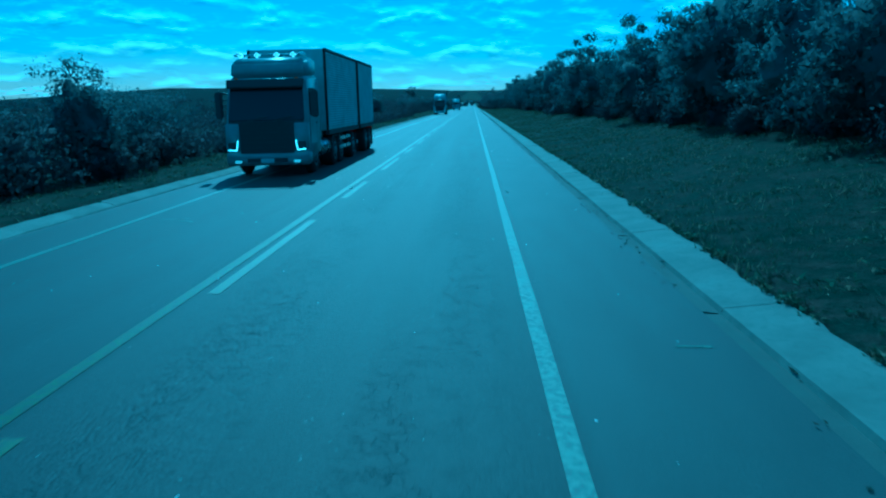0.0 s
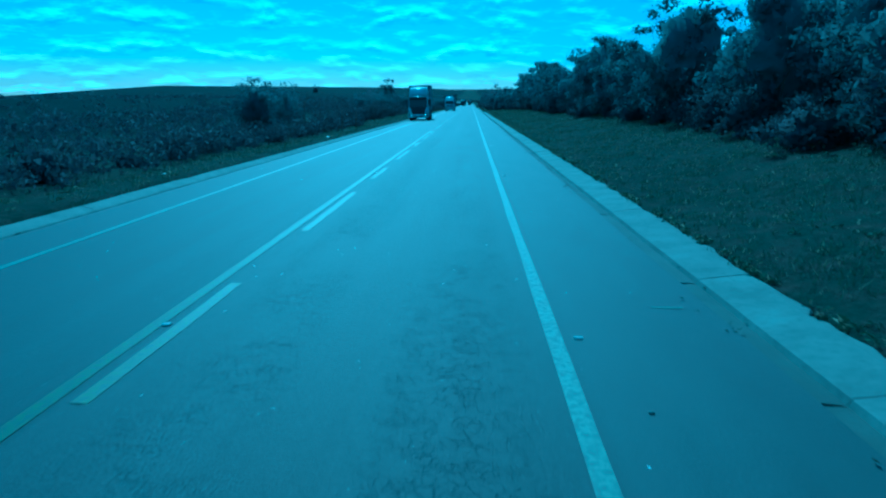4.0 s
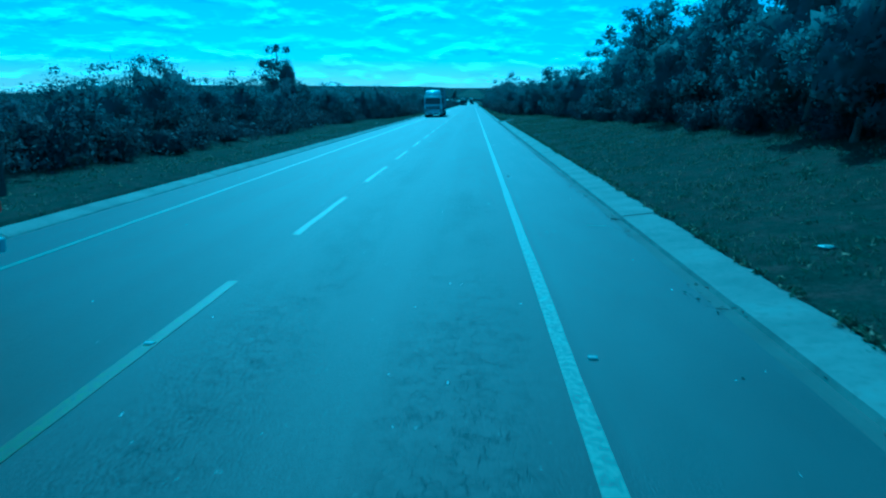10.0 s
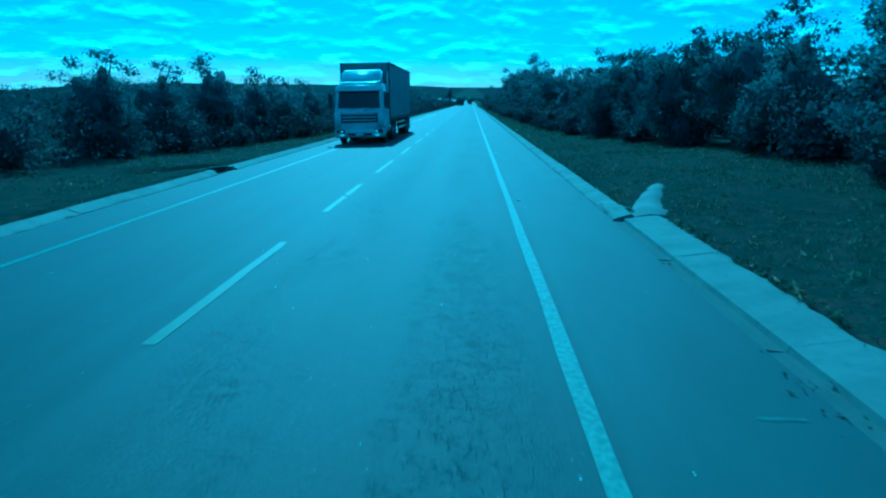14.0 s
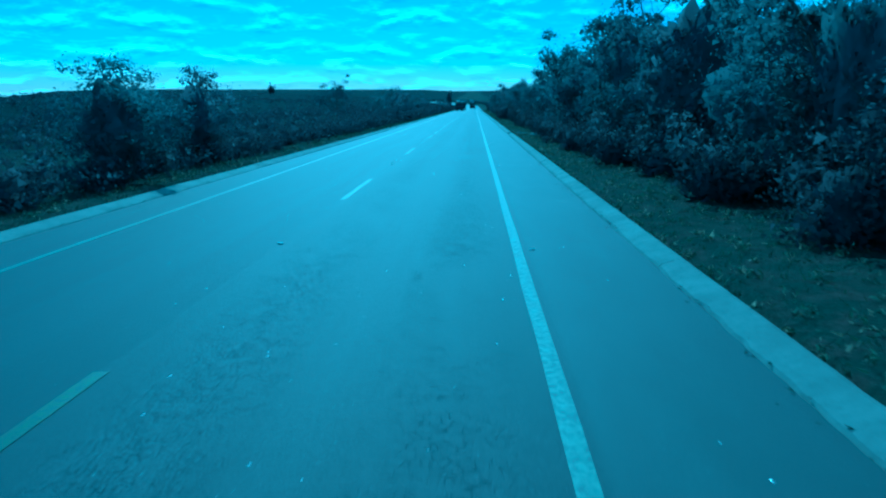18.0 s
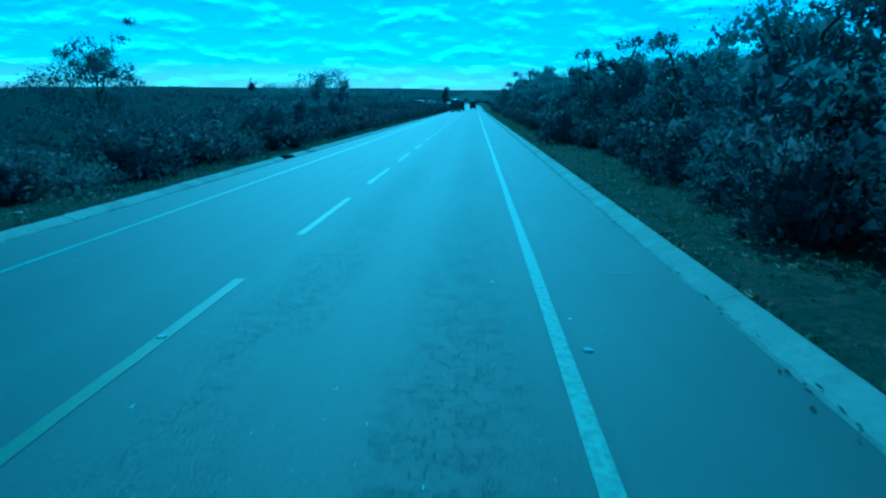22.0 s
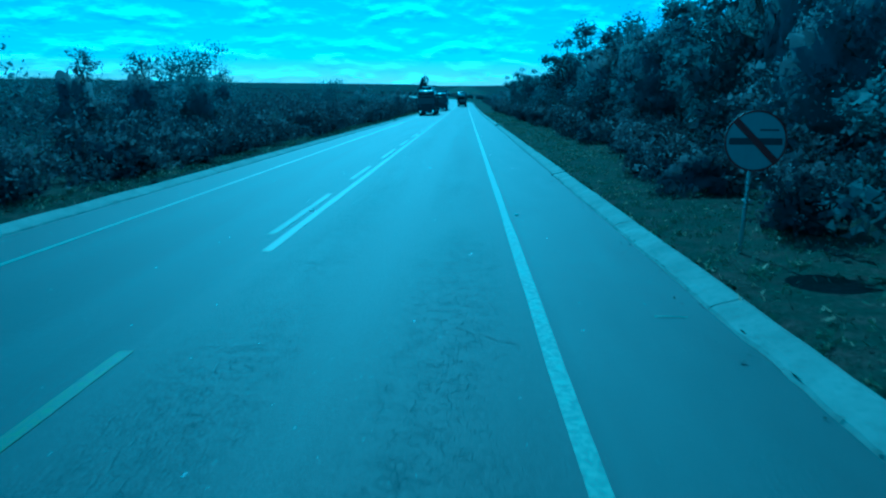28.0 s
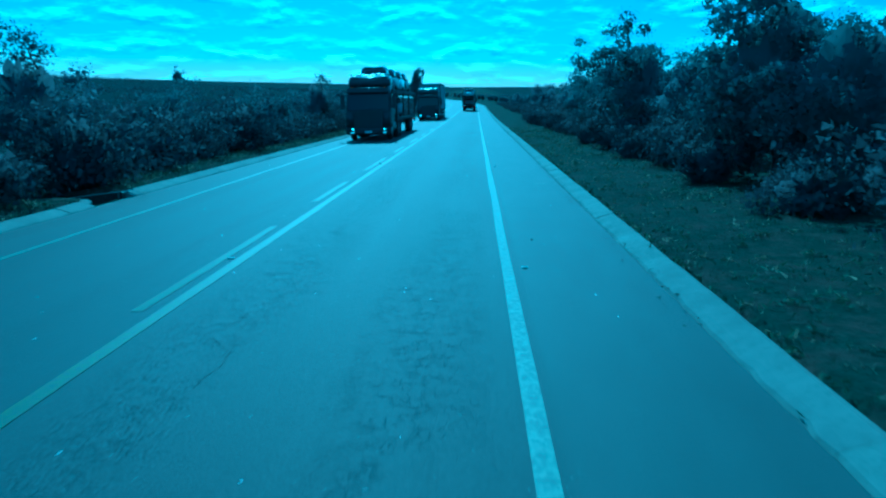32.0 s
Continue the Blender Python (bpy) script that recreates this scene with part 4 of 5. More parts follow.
def cab(ob, paint, style):
    """A tall cab-over-engine cab facing -y."""
    w = 1.24
    part("cab_body", prism([(0.10, 0.42), (0.02, 0.62), (0.0, 1.0), (0.02, 1.62), (0.32, 2.80), (0.50, 2.98), (2.15, 3.05), (2.2, 2.9), (2.2, 1.0), (1.95, 1.0), (1.85, 0.62), (0.55, 0.42)], -w, w, 0.07, 0.05), paint, ob, "", True)
    # windscreen and its frame follow the slope of the front
    part("windscreen", prism([(0.012, 1.68), (0.065, 1.66), (0.335, 2.74), (0.272, 2.75)] if style["visor"] else [(0.038, 1.80), (0.095, 1.78), (0.310, 2.64), (0.247, 2.65)], -w + style.get("pillar", 0.08), w - style.get("pillar", 0.08), 0.015, 0.05), GLASS, ob, "dark sloping windscreen")
    for sx in (-1, 1):
        part("side_window", block(sx * (w - 0.035), sx * (w + 0.004), 0.55, 1.40, 1.80, 2.62, 0.012), GLASS, ob)
        d = part("door", block(sx * (w - 0.01), sx * (w + 0.012), 0.42, 1.48, 0.95, 1.76, 0.01), paint, ob)
        part("door_handle", block(sx * (w + 0.012), sx * (w + 0.035), 1.22, 1.40, 1.55, 1.60, 0.008), BLACK, d)
        arm = part("mirror", block(sx * (w + 0.10), sx * (w + 0.32), 0.12, 0.28, 1.75, 2.55, 0.04), BLACK, ob, "black door mirror")
        part("mirror_arm", rod((sx * w, 0.35, 2.5), (sx * (w + 0.2), 0.2, 2.5), 0.022), BLACK, arm)
        part("step", block(sx * (w - 0.30), sx * (w + 0.01), 0.35, 0.78, 0.40, 0.46, 0.01), BLACK, ob)
        part("mudguard", prism([(0.75, 0.55), (0.85, 0.98), (1.3, 1.15), (1.75, 0.98), (1.85, 0.55), (1.80, 0.55), (1.7, 0.93), (1.3, 1.08), (0.9, 0.93), (0.80, 0.55)], sx * (w - 0.38), sx * (w - 0.01), 0.01), BLACK, ob)
        wheel(ob, sx * 1.03, 1.30)
    part("sun_visor", prism([(0.02, 2.66), (0.10, 2.90), (0.36, 2.88), (0.34, 2.80), (0.08, 2.62)], -w + 0.08, w - 0.08, 0.02), BLACK if style["visor"] else paint, ob)
    part("bumper", prism([(-0.05, 0.34), (-0.09, 0.55), (-0.06, 0.74), (0.18, 0.76), (0.55, 0.70), (0.5, 0.36)], -w - 0.01, w + 0.01, 0.04), style["bumper"], ob, "", True)
    z0, z1, gw = style["grille"]
    top = gw + style.get("splay", 0.0)
    g = part("grille", plate([(-gw, z0), (gw, z0), (top, z1), (-top, z1)], -0.045, 0.05), BLACK, ob, "black radiator grille")
    n = style["slats"]
    for i in range(n):
        z = z0 + (z1 - z0) * (i + 0.6) / n
        half = gw + (top - gw) * (i + 0.6) / n - 0.07
        part("slat", block(-half, half, -0.075, -0.03, z, z + style["slat"], 0.008), style["slat_mat"], g)
    for sx in (-1, 1):
        if style["lamp"] == "vee":
            h = part("headlight", prism([(-0.075, 0.80), (-0.05, 1.10), (0.06, 1.10), (0.06, 0.80)], sx * 0.86, sx * 1.2, 0.02), BLACK, ob, "dark headlight with a lit strip")
            part("light_strip", rod((sx * 0.93, -0.08, 0.80), (sx * 0.88, -0.055, 1.10), 0.016), LAMP_ON, h)
            part("light_strip", rod((sx * 0.93, -0.08, 0.80), (sx * 1.18, -0.07, 0.82), 0.016), LAMP_ON, h)
        else:
            h = part("headlight", block(sx * 0.74, sx * 1.18, -0.105, -0.02, 0.56, 0.74, 0.02), BLACK, ob, "headlight in the bumper")
            part("lamp_lens", block(sx * 0.82, sx * 0.95, -0.12, -0.09, 0.61, 0.69, 0.02), LAMP_ON if style["lamp"] == "on" else LAMP_DIM, h)
        part("fog_lamp", block(sx * 0.80, sx * 1.0, -0.10, -0.04, 0.42, 0.50, 0.015), LAMP_DIM, ob)
    part("fascia", prism([(-0.012, 1.50), (-0.006, 1.67), (0.05, 1.67), (0.05, 1.50)], -w + 0.10, w - 0.10, 0.012), BLACK if style["lamp"] != "dim" else paint, ob, "dark band below the windscreen")
    for sx in (-1, 1):
        part("corner_panel", plate([(sx * (gw + 0.015), 0.80), (sx * (w + 0.006), 0.80), (sx * (w + 0.006), 1.60), (sx * (top + 0.015), 1.60)], -0.055, 0.30, 0.025), paint, ob, "", True)
        if style.get("extender"):
            part("side_fairing", prism([(2.16, 0.95), (2.10, 3.5), (2.62, 3.7), (2.66, 0.95)], sx * (w - 0.03), sx * (w + 0.008), 0.012), paint, ob, "pale side fairing behind the cab")
        part("marker_lamp", block(sx * 0.85, sx * 0.97, 0.28, 0.36, 2.90, 2.95, 0.015), AMBER, ob)
    part("lower_intake", block(-0.62, 0.62, -0.10, -0.04, 0.44, 0.56, 0.015), BLACK, ob)
    part("number_plate", block(-0.20, 0.20, -0.115, -0.09, 0.42, 0.55, 0.006), CAB_WHITE, ob)
    for sx in (-0.55, 0.25):
        part("wiper", rod((sx, 0.0, 1.68), (sx + 0.55, 0.02, 1.80), 0.014, 6), BLACK, ob)
    part("front_badge_bar", block(-0.55, 0.55, -0.03, 0.03, 1.58, 1.64, 0.01), style["slat_mat"], ob)
    low = style.get("drop", 0.0)
    if style["roof"] == "fairing":
        part("roof_fairing", prism([(0.55, 2.98), (0.98, 3.70 - low), (1.35, 3.98 - low), (2.1, 4.10 - low), (2.15, 3.0)], -w + 0.08 + style.get("narrow", 0.0), w - 0.08 - style.get("narrow", 0.0), 0.08, 0.05), paint, ob, "tall sloping roof air deflector", True)
        part("roof_rail", rod((-w + 0.2, 0.5, 3.06), (w - 0.2, 0.5, 3.06), 0.03), BRIGHT, ob)
    else:
        part("high_roof", prism([(0.42, 2.93), (0.62, 3.42), (0.95, 3.56), (2.1, 3.60), (2.15, 3.0)], -w + 0.06, w - 0.06, 0.09, 0.04), paint, ob, "", True)
        bar = part("light_bar", rod((-w + 0.22, 0.6, 3.62), (w - 0.22, 0.6, 3.62), 0.03), BRIGHT, ob, "bright metal roof light bar")
        for x in (-0.8, -0.3, 0.3, 0.8):
            part("roof_lamp", block(x - 0.09, x + 0.09, 0.52, 0.62, 3.54, 3.70, 0.05), LAMP_DIM, bar)
        for x in (-0.95, 0.95):
            part("air_horn", rod((x, 0.75, 3.66), (x, 1.5, 3.68), 0.05), BRIGHT, ob)
    part("exhaust_stack", rod((-0.9, 2.35, 0.9), (-0.9, 2.35, 3.2), 0.07), BRIGHT, ob)
    part("chassis", block(-0.45, 0.45, 0.6, 6.6, 0.62, 0.92, 0.02), STEEL, ob)
    for sx in (-1, 1):
        tank = part("fuel_tank", rod((sx * 0.92, 2.45, 0.72), (sx * 0.92, 3.75, 0.72), 0.30, 20), BRIGHT, ob, "ribbed bright fuel tank", True)
        for y in (2.7, 3.1, 3.5):
            part("tank_strap", rod((sx * 0.92, y - 0.03, 0.72), (sx * 0.92, y + 0.03, 0.72), 0.308, 20), BLACK, tank)
        for y in (4.35, 5.65):
            wheel(ob, sx * 0.98, y, w=0.52)
            part("mudguard", prism([(y - 0.6, 0.62), (y - 0.45, 1.0), (y, 1.14), (y + 0.45, 1.0), (y + 0.6, 0.62), (y + 0.56, 0.62), (y + 0.42, 0.96), (y, 1.09), (y - 0.42, 0.96), (y - 0.56, 0.62)], sx * 0.68, sx * 1.25, 0.01), BLACK, ob)


def trailer(ob, y0, length, top, paint, axles, ribs=0, overhang=0.0, floor=1.25):
    """A box body on its frame, with rails, side guards, axle group and rear end."""
    y1 = y0 + length
    w = 1.29
    box = part("trailer_box", block(-w, w, y0, y1, floor, top, 0.03), paint, ob)
    if ribs:
        for sx in (-1, 1):
            bm = bmesh.new()
            step = (top - floor - 0.24) / ribs
            ys = (y0 + 0.12, y1 - 0.12)
            rows = []
            for i in range(ribs):
                z = floor + 0.12 + i * step
                rows += [(w + 0.002, z), (w + 0.03, z + step * 0.3), (w + 0.03, z + step * 0.6), (w + 0.002, z + step * 0.9)]
            vs = [[bm.verts.new((sx * x, y, zz)) for y in ys] for x, zz in rows]
            for a, b in zip(vs, vs[1:]):
                bm.faces.new((a[0], a[1], b[1], b[0]))
            bmesh.ops.recalc_face_normals(bm, faces=bm.faces)
            part("ribbed_side", bm, paint, box, "horizontally ribbed metal side")
    else:
        n = int(length / 1.2)
        for sx in (-1, 1):
            for i in range(n + 1):
                y = y0 + 0.06 + (length - 0.12) * i / n
                part("side_strap", block(sx * (w - 0.005), sx * (w + 0.006), y - 0.025, y + 0.025, floor + 0.02, top - 0.1, 0.004), STEEL if i % 4 == 0 else paint, box)
    for sx in (-1, 1):
        part("top_rail", block(sx * (w - 0.04), sx * (w + 0.03), y0, y1, top - 0.10, top + 0.02, 0.012), STEEL, box)
        part("corner_post", block(sx * (w - 0.06), sx * (w + 0.02), y0 - 0.015, y0 + 0.08, floor, top, 0.012), STEEL, box)
        part("corner_post", block(sx * (w - 0.06), sx * (w + 0.02), y1 - 0.08, y1 + 0.015, floor, top, 0.012), STEEL, box)
        part("frame_rail", block(sx * 0.38, sx * 0.52, y0 + 0.3, y1 - 0.1, floor - 0.42, floor - 0.02, 0.01), STEEL, ob)
        part("floor_edge", block(sx * (w - 0.10), sx * (w + 0.035), y0, y1, floor - 0.14, floor + 0.02, 0.012), STEEL, ob)
        first = y1 - 1.0 - 1.3 * (axles - 1)
        g0, g1 = y0 + length * 0.34, first - 1.1
        if g1 - g0 > 1.2:
            for z in (0.52, 0.84):
                part("side_guard", block(sx * (w - 0.06), sx * (w - 0.01), g0, g1, z, z + 0.12, 0.01), BRIGHT, ob)
            for y in (g0 + 0.2, g1 - 0.2):
                part("guard_post", block(sx * (w - 0.11), sx * (w - 0.06), y - 0.04, y + 0.04, 0.5, floor - 0.1, 0.008), STEEL, ob)
        for i in range(axles):
            y = first + 1.3 * i - 0.2
            wheel(ob, sx * 0.99, y, w=0.50)
        part("mudflap", block(sx * 0.72, sx * 1.26, y1 - 0.42, y1 - 0.40, 0.22, 0.98, 0.004), BLACK, ob)
        lamp = part("tail_light", block(sx * 0.78, sx * 1.2, y1 - 0.02, y1 + 0.05, 0.92, 1.06, 0.012), RED, ob)
        part("indicator_lens", block(sx * 0.98, sx * 1.1, y1 + 0.045, y1 + 0.06, 0.94, 1.04, 0.006), AMBER, lamp)
        door = part("rear_door", block(sx * 0.02, sx * (w - 0.07), y1, y1 + 0.03, floor + 0.06, top - 0.12, 0.01), paint, box)
        for x in (0.35, 0.75):
            part("lock_rod", rod((sx * x, y1 + 0.05, floor), (sx * x, y1 + 0.05, top - 0.15), 0.016, 8), BRIGHT, door)
        for i in range(4):
            z = floor + 0.3 + i * (top - floor - 0.7) / 3
            part("hinge", block(sx * (w - 0.18), sx * (w + 0.0), y1 + 0.025, y1 + 0.05, z, z + 0.07, 0.006), STEEL, door)
    part("rear_bumper", block(-1.25, 1.25, y1 - 0.15, y1 - 0.03, 0.48, 0.64, 0.012), CAB_WHITE, ob, "white rear underrun bar")


def big_truck(label, x, s, paint, style, bodies):
    ob = thing("articulated_truck", label, "truck", "trucks in the oncoming lane")
    cab(ob, paint, style)
    for body in bodies:
        trailer(ob, **body)
    ob.matrix_basis = pose(x + centre(s), s, fall(x) + rise(s), 0, -1.6 if x < 0 else 0.8, 0)
    return ob


STYLE_A = dict(visor=True, bumper=CAB_GREY, grille=(0.62, 1.62, 0.82), slats=7, slat=0.035, slat_mat=BLACK, lamp="vee", roof="high")
STYLE_B = dict(visor=True, splay=0.24, extender=True, bumper=CAB_WHITE, grille=(0.76, 1.56, 0.74), slats=6, slat=0.05, slat_mat=BLACK, lamp="on", roof="fairing")
STYLE_C = dict(visor=False, pillar=0.17, narrow=0.10, drop=0.34, extender=True, bumper=CAB_WHITE, grille=(1.08, 1.55, 0.92), slats=3, slat=0.05, slat_mat=CAB_WHITE, lamp="dim", roof="fairing")
STYLE_E = dict(visor=True, bumper=CAB_DARK, grille=(0.70, 1.60, 0.80), slats=5, slat=0.04, slat_mat=BLACK, lamp="on", roof="high")

big_truck("grey cab-over truck drawing two short pale ribbed boxes", -3.15, 22.4, CAB_GREY, STYLE_A,
          [dict(y0=3.0, length=6.7, top=3.95, paint=BOX_PALE, axles=1, ribs=30), dict(y0=10.2, length=4.6, top=3.95, paint=BOX_PALE, axles=2, ribs=30)])
big_truck("white cab-over truck with a dark curtain-sided body", -3.70, 155.1, CAB_WHITE, STYLE_B,
          [dict(y0=2.75, length=6.6, top=4.35, paint=BOX_GREY, axles=1)])
big_truck("white cab-over truck with a dark grey high-cube box trailer", -2.8, 264.0, CAB_WHITE, STYLE_C,
          [dict(y0=2.6, length=13.6, top=4.14, paint=BOX_GREY, axles=3)])
big_truck("dark cab-over truck with lit headlights and a grey trailer", -2.2, 624.0, CAB_DARK, STYLE_E,
          [dict(y0=2.75, length=13.6, top=4.2, paint=BOX_MID, axles=3)])


# ---- car transporter, cars and the box truck ahead ----
def car(label, paint, m, group):
    """A small hatchback: body, glasshouse, lamps and wheels."""
    ob = thing("car", label, "car", group, m=m)
    part("body", prism([(0.05, 0.32), (0.0, 0.55), (0.1, 0.74), (0.95, 0.90), (1.05, 0.93), (3.75, 0.97), (3.92, 0.80), (3.95, 0.40), (3.8, 0.28), (0.2, 0.26)], -0.84, 0.84, 0.07), paint, ob, "", True)
    part("glasshouse", prism([(1.0, 0.90), (1.75, 1.38), (2.3, 1.46), (3.2, 1.42), (3.75, 0.95)], -0.70, 0.70, 0.07, 0.0), GLASS, ob, "", True)
    part("roof", prism([(1.70, 1.40), (2.3, 1.49), (3.2, 1.45), (3.25, 1.40)], -0.62, 0.62, 0.02), paint, ob, "", True)
    for sx in (-1, 1):
        part("headlight", block(sx * 0.50, sx * 0.80, 0.0, 0.12, 0.58, 0.72, 0.03), LAMP_DIM, ob)
        part("tail_light", block(sx * 0.58, sx * 0.82, 3.88, 3.96, 0.66, 0.86, 0.03), RED, ob)
        part("mirror", block(sx * 0.84, sx * 0.98, 1.2, 1.32, 0.92, 1.04, 0.03), paint, ob)
        for y in (0.72, 3.15):
            wheel(ob, sx * 0.74, y, 0.30, 0.19)
    part("bumper", block(-0.80, 0.80, -0.03, 0.12, 0.28, 0.46, 0.04), BLACK, ob)
    return ob


def transporter(x, s, away=False):
    ob = thing("car_transporter", "dark car transporter truck driving ahead with a white car on top" if away else "dark car transporter truck loaded with cars on two decks", "truck", "" if away else "trucks in the oncoming lane")
    cab(ob, CAB_DARK, STYLE_E)
    for z, y0, y1 in ((1.0, 3.2, 17.0), (2.62, 0.9, 17.0)):
        deck = part("deck", block(-1.28, 1.28, y0, y1, z, z + 0.10, 0.02), STEEL, ob)
        for sx in (-1, 1):
            part("deck_rail", block(sx * 1.22, sx * 1.30, y0, y1, z + 0.10, z + 0.22, 0.012), STEEL, deck)
    for sx in (-1, 1):
        for y in (3.3, 7.6, 11.6, 16.8):
            part("deck_post", block(sx * 1.20, sx * 1.29, y - 0.06, y + 0.06, 0.7, 3.05, 0.012), STEEL, ob)
        for y in (13.4, 14.6):
            wheel(ob, sx * 1.0, y, 0.48, 0.42)
        part("frame_rail", block(sx * 0.4, sx * 0.55, 3.0, 16.8, 0.62, 1.0, 0.01), STEEL, ob)
        part("tail_light", block(sx * 0.8, sx * 1.2, 16.98, 17.04, 0.8, 0.92, 0.012), RED, ob)
    base = pose(x + centre(s), s + (17 if away else 0), fall(x) + rise(s), 0, 0.8 if away else -1.6, 180 if away else 0)
    ob.matrix_basis = base
    g = "cars on the transporter"
    for i, (y, z, paint, label) in enumerate(((1.1, 2.72, CAB_WHITE, "white car on the upper deck of the transporter"), (5.3, 2.72, BOX_MID, "grey car on the upper deck of the transporter"),
                                              (9.4, 2.72, CAB_WHITE, "white car on the upper deck of the transporter"), (13.0, 2.72, CAB_WHITE if away else CAB_DARK, ("white" if away else "dark") + " car on the upper deck of the transporter"),
                                              (3.5, 1.10, CAB_DARK, "dark car on the lower deck of the transporter"), (7.7, 1.10, BOX_MID, "grey car on the lower deck of the transporter"))):
        car(label, paint, base @ pose(0, y, z), g)
    return ob


transporter(-2.75, 579.0)
transporter(1.9, 684.0, True)


def box_truck(x, s):
    """A rigid box truck seen from behind, facing away."""
    ob = thing("box_truck", "pale box truck driving ahead in the same lane", "truck")
    trailer(ob, 2.6, 9.8, 4.1, BOX_PALE, 2, floor=1.15)
    cab(ob, CAB_WHITE, STYLE_B)
    ob.matrix_basis = pose(x + centre(s), s + 12.4, fall(x) + rise(s + 6), 0, 0.8, 180)
    return ob


box_truck(1.7, 716.0)

# ---- drain inlets: flared concrete lips round a dark channel ----
CHANNEL_DARK = concrete_material("dark_channel", (0.010, 0.011, 0.010), (0.030, 0.030, 0.027))
CHANNEL_DARK.node_tree.nodes["Principled BSDF"].inputs["Specular IOR Level"].default_value = 0.08


def lip(side, path, wides, ups, depth):
    """A low curved concrete lip along a path of (out, along), of changing width and height."""
    inner = SHOULDER_R if side > 0 else SHOULDER_L
    base = fall(side * inner)
    line = []
    for (p, q), (wa, wb), (ua, ub) in zip(zip(path, path[1:]), zip(wides, wides[1:]), zip(ups, ups[1:])):
        for i in range(4):
            u = i / 4
            line.append((p[0] + (q[0] - p[0]) * u, p[1] + (q[1] - p[1]) * u, wa + (wb - wa) * u, ua + (ub - ua) * u))
    line.append((*path[-1], wides[-1], ups[-1]))
    verts, faces = [], []
    for i, (x, y, wide, up) in enumerate(line):
        a, b = line[max(0, i - 1)], line[min(len(line) - 1, i + 1)]
        tx, ty = b[0] - a[0], b[1] - a[1]
        ln = math.hypot(tx, ty) or 1.0
        nx, ny = -ty / ln, tx / ln
        wide *= 0.5 + 0.12 * noise.noise((x * 5, y * 5, 1))
        for k, z in ((-1.0, -depth), (-0.95, up - 0.015), (-0.7, up), (0.7, up), (0.95, up - 0.015), (1.0, -depth)):
            verts.append((side * (inner + x + nx * wide * k), y + ny * wide * k, base + z + 0.006 * noise.noise((x * 4, y * 4, k))))
    for i in range(len(line) - 1):
        for j in range(5):
            q = (6 * i + j, 6 * i + 6 + j, 6 * i + 7 + j, 6 * i + 1 + j)
            faces.append(q if side > 0 else q[::-1])
    e = 6 * (len(line) - 1)
    faces += [tuple(range(6)), tuple(e + j for j in range(6))[::-1]]
    return verts, faces


def side_dark(ob, j):
    """The face of a lip that looks into the channel takes the dark channel material."""
    n = len(ob.data.polygons)
    ob.data.polygons.foreach_set("material_index", [1 if i < n - 2 and i % 5 == j else 0 for i in range(n)])


def drain(side, s, reach=1.9, drop=0.1, back=0.4):
    """Gap in the kerb: gutter apron, dark channel, thin far lip running outward and a short hooked near lip."""
    ob = thing("drain_inlet", "broken concrete drain inlet opening through the kerb", "drain", "drain inlets along the kerbs")
    f0, n0 = s + 0.9, s - 0.9
    v, f = lip(side, [(0.30, f0 + 0.02), (0.42, f0 + 0.10), (0.62, f0 + 0.08), (1.0, f0 - 0.05), (reach * 0.75, f0 - 0.5 * back), (reach, f0 - back)],
               (0.22, 0.20, 0.12, 0.09, 0.08, 0.06), (0.09, 0.095, 0.085, 0.05 - 0.1 * drop, 0.05 - 0.55 * drop, 0.04 - drop), 0.35)
    side_dark(raw_object("far_lip", v, f, [CONCRETE, CHANNEL_DARK], ob, True), 0)
    v, f = lip(side, [(0.34, n0 - 0.02), (0.38, n0 + 0.16), (0.58, n0 + 0.40), (0.85, n0 + 0.58), (1.15, n0 + 0.66)],
               (0.18, 0.22, 0.20, 0.14, 0.06), (0.06, 0.09, 0.10, 0.05, -0.04), 0.35)
    side_dark(raw_object("near_lip", v, f, [CONCRETE, CHANNEL_DARK], ob, True), 4)
    inner = SHOULDER_R if side > 0 else SHOULDER_L
    base = fall(side * inner)
    bm = bmesh.new()
    rows = [(inner - 0.01, -0.006), (inner + 0.12, -0.02), (inner + 0.24, -0.03)]
    pts = [[bm.verts.new((side * x, s + y, base + z + 0.01 * noise.noise((x * 3, y * 3, s)))) for y in (-0.93, -0.5, -0.1, 0.3, 0.6, 0.93)] for x, z in rows]
    for a, b in zip(pts, pts[1:]):
        for i in range(5):
            bm.faces.new((a[i], a[i + 1], b[i + 1], b[i]))
    edge = [bm.verts.new((v.co.x + side * 0.015, v.co.y, base - 0.30)) for v in pts[-1]]
    for i in range(5):
        bm.faces.new((pts[-1][i], pts[-1][i + 1], edge[i + 1], edge[i]))
    bmesh.ops.recalc_face_normals(bm, faces=bm.faces)
    part("apron", bm, CONCRETE, ob, "worn concrete gutter apron")
    bm = bmesh.new()
    rows = [(inner + 0.22, -0.20), (inner + 0.6, -0.24), (inner + 1.2, -0.27 - 0.3 * drop), (inner + reach + 0.5, -0.24 - drop)]
    pts = [[bm.verts.new((side * x, s + y - (back * i / 3 if y > 0 else 0), base + z + 0.03 * noise.noise((x * 2, y * 3, s)))) for y in (-0.98, -0.3, 0.3, 1.0)] for i, (x, z) in enumerate(rows)]
    for a, b in zip(pts, pts[1:]):
        for i in range(3):
            bm.faces.new((a[i], a[i + 1], b[i + 1], b[i]))
    bmesh.ops.recalc_face_normals(bm, faces=bm.faces)
    part("channel", bm, CHANNEL_DARK, ob, "dark channel floor")
    return ob


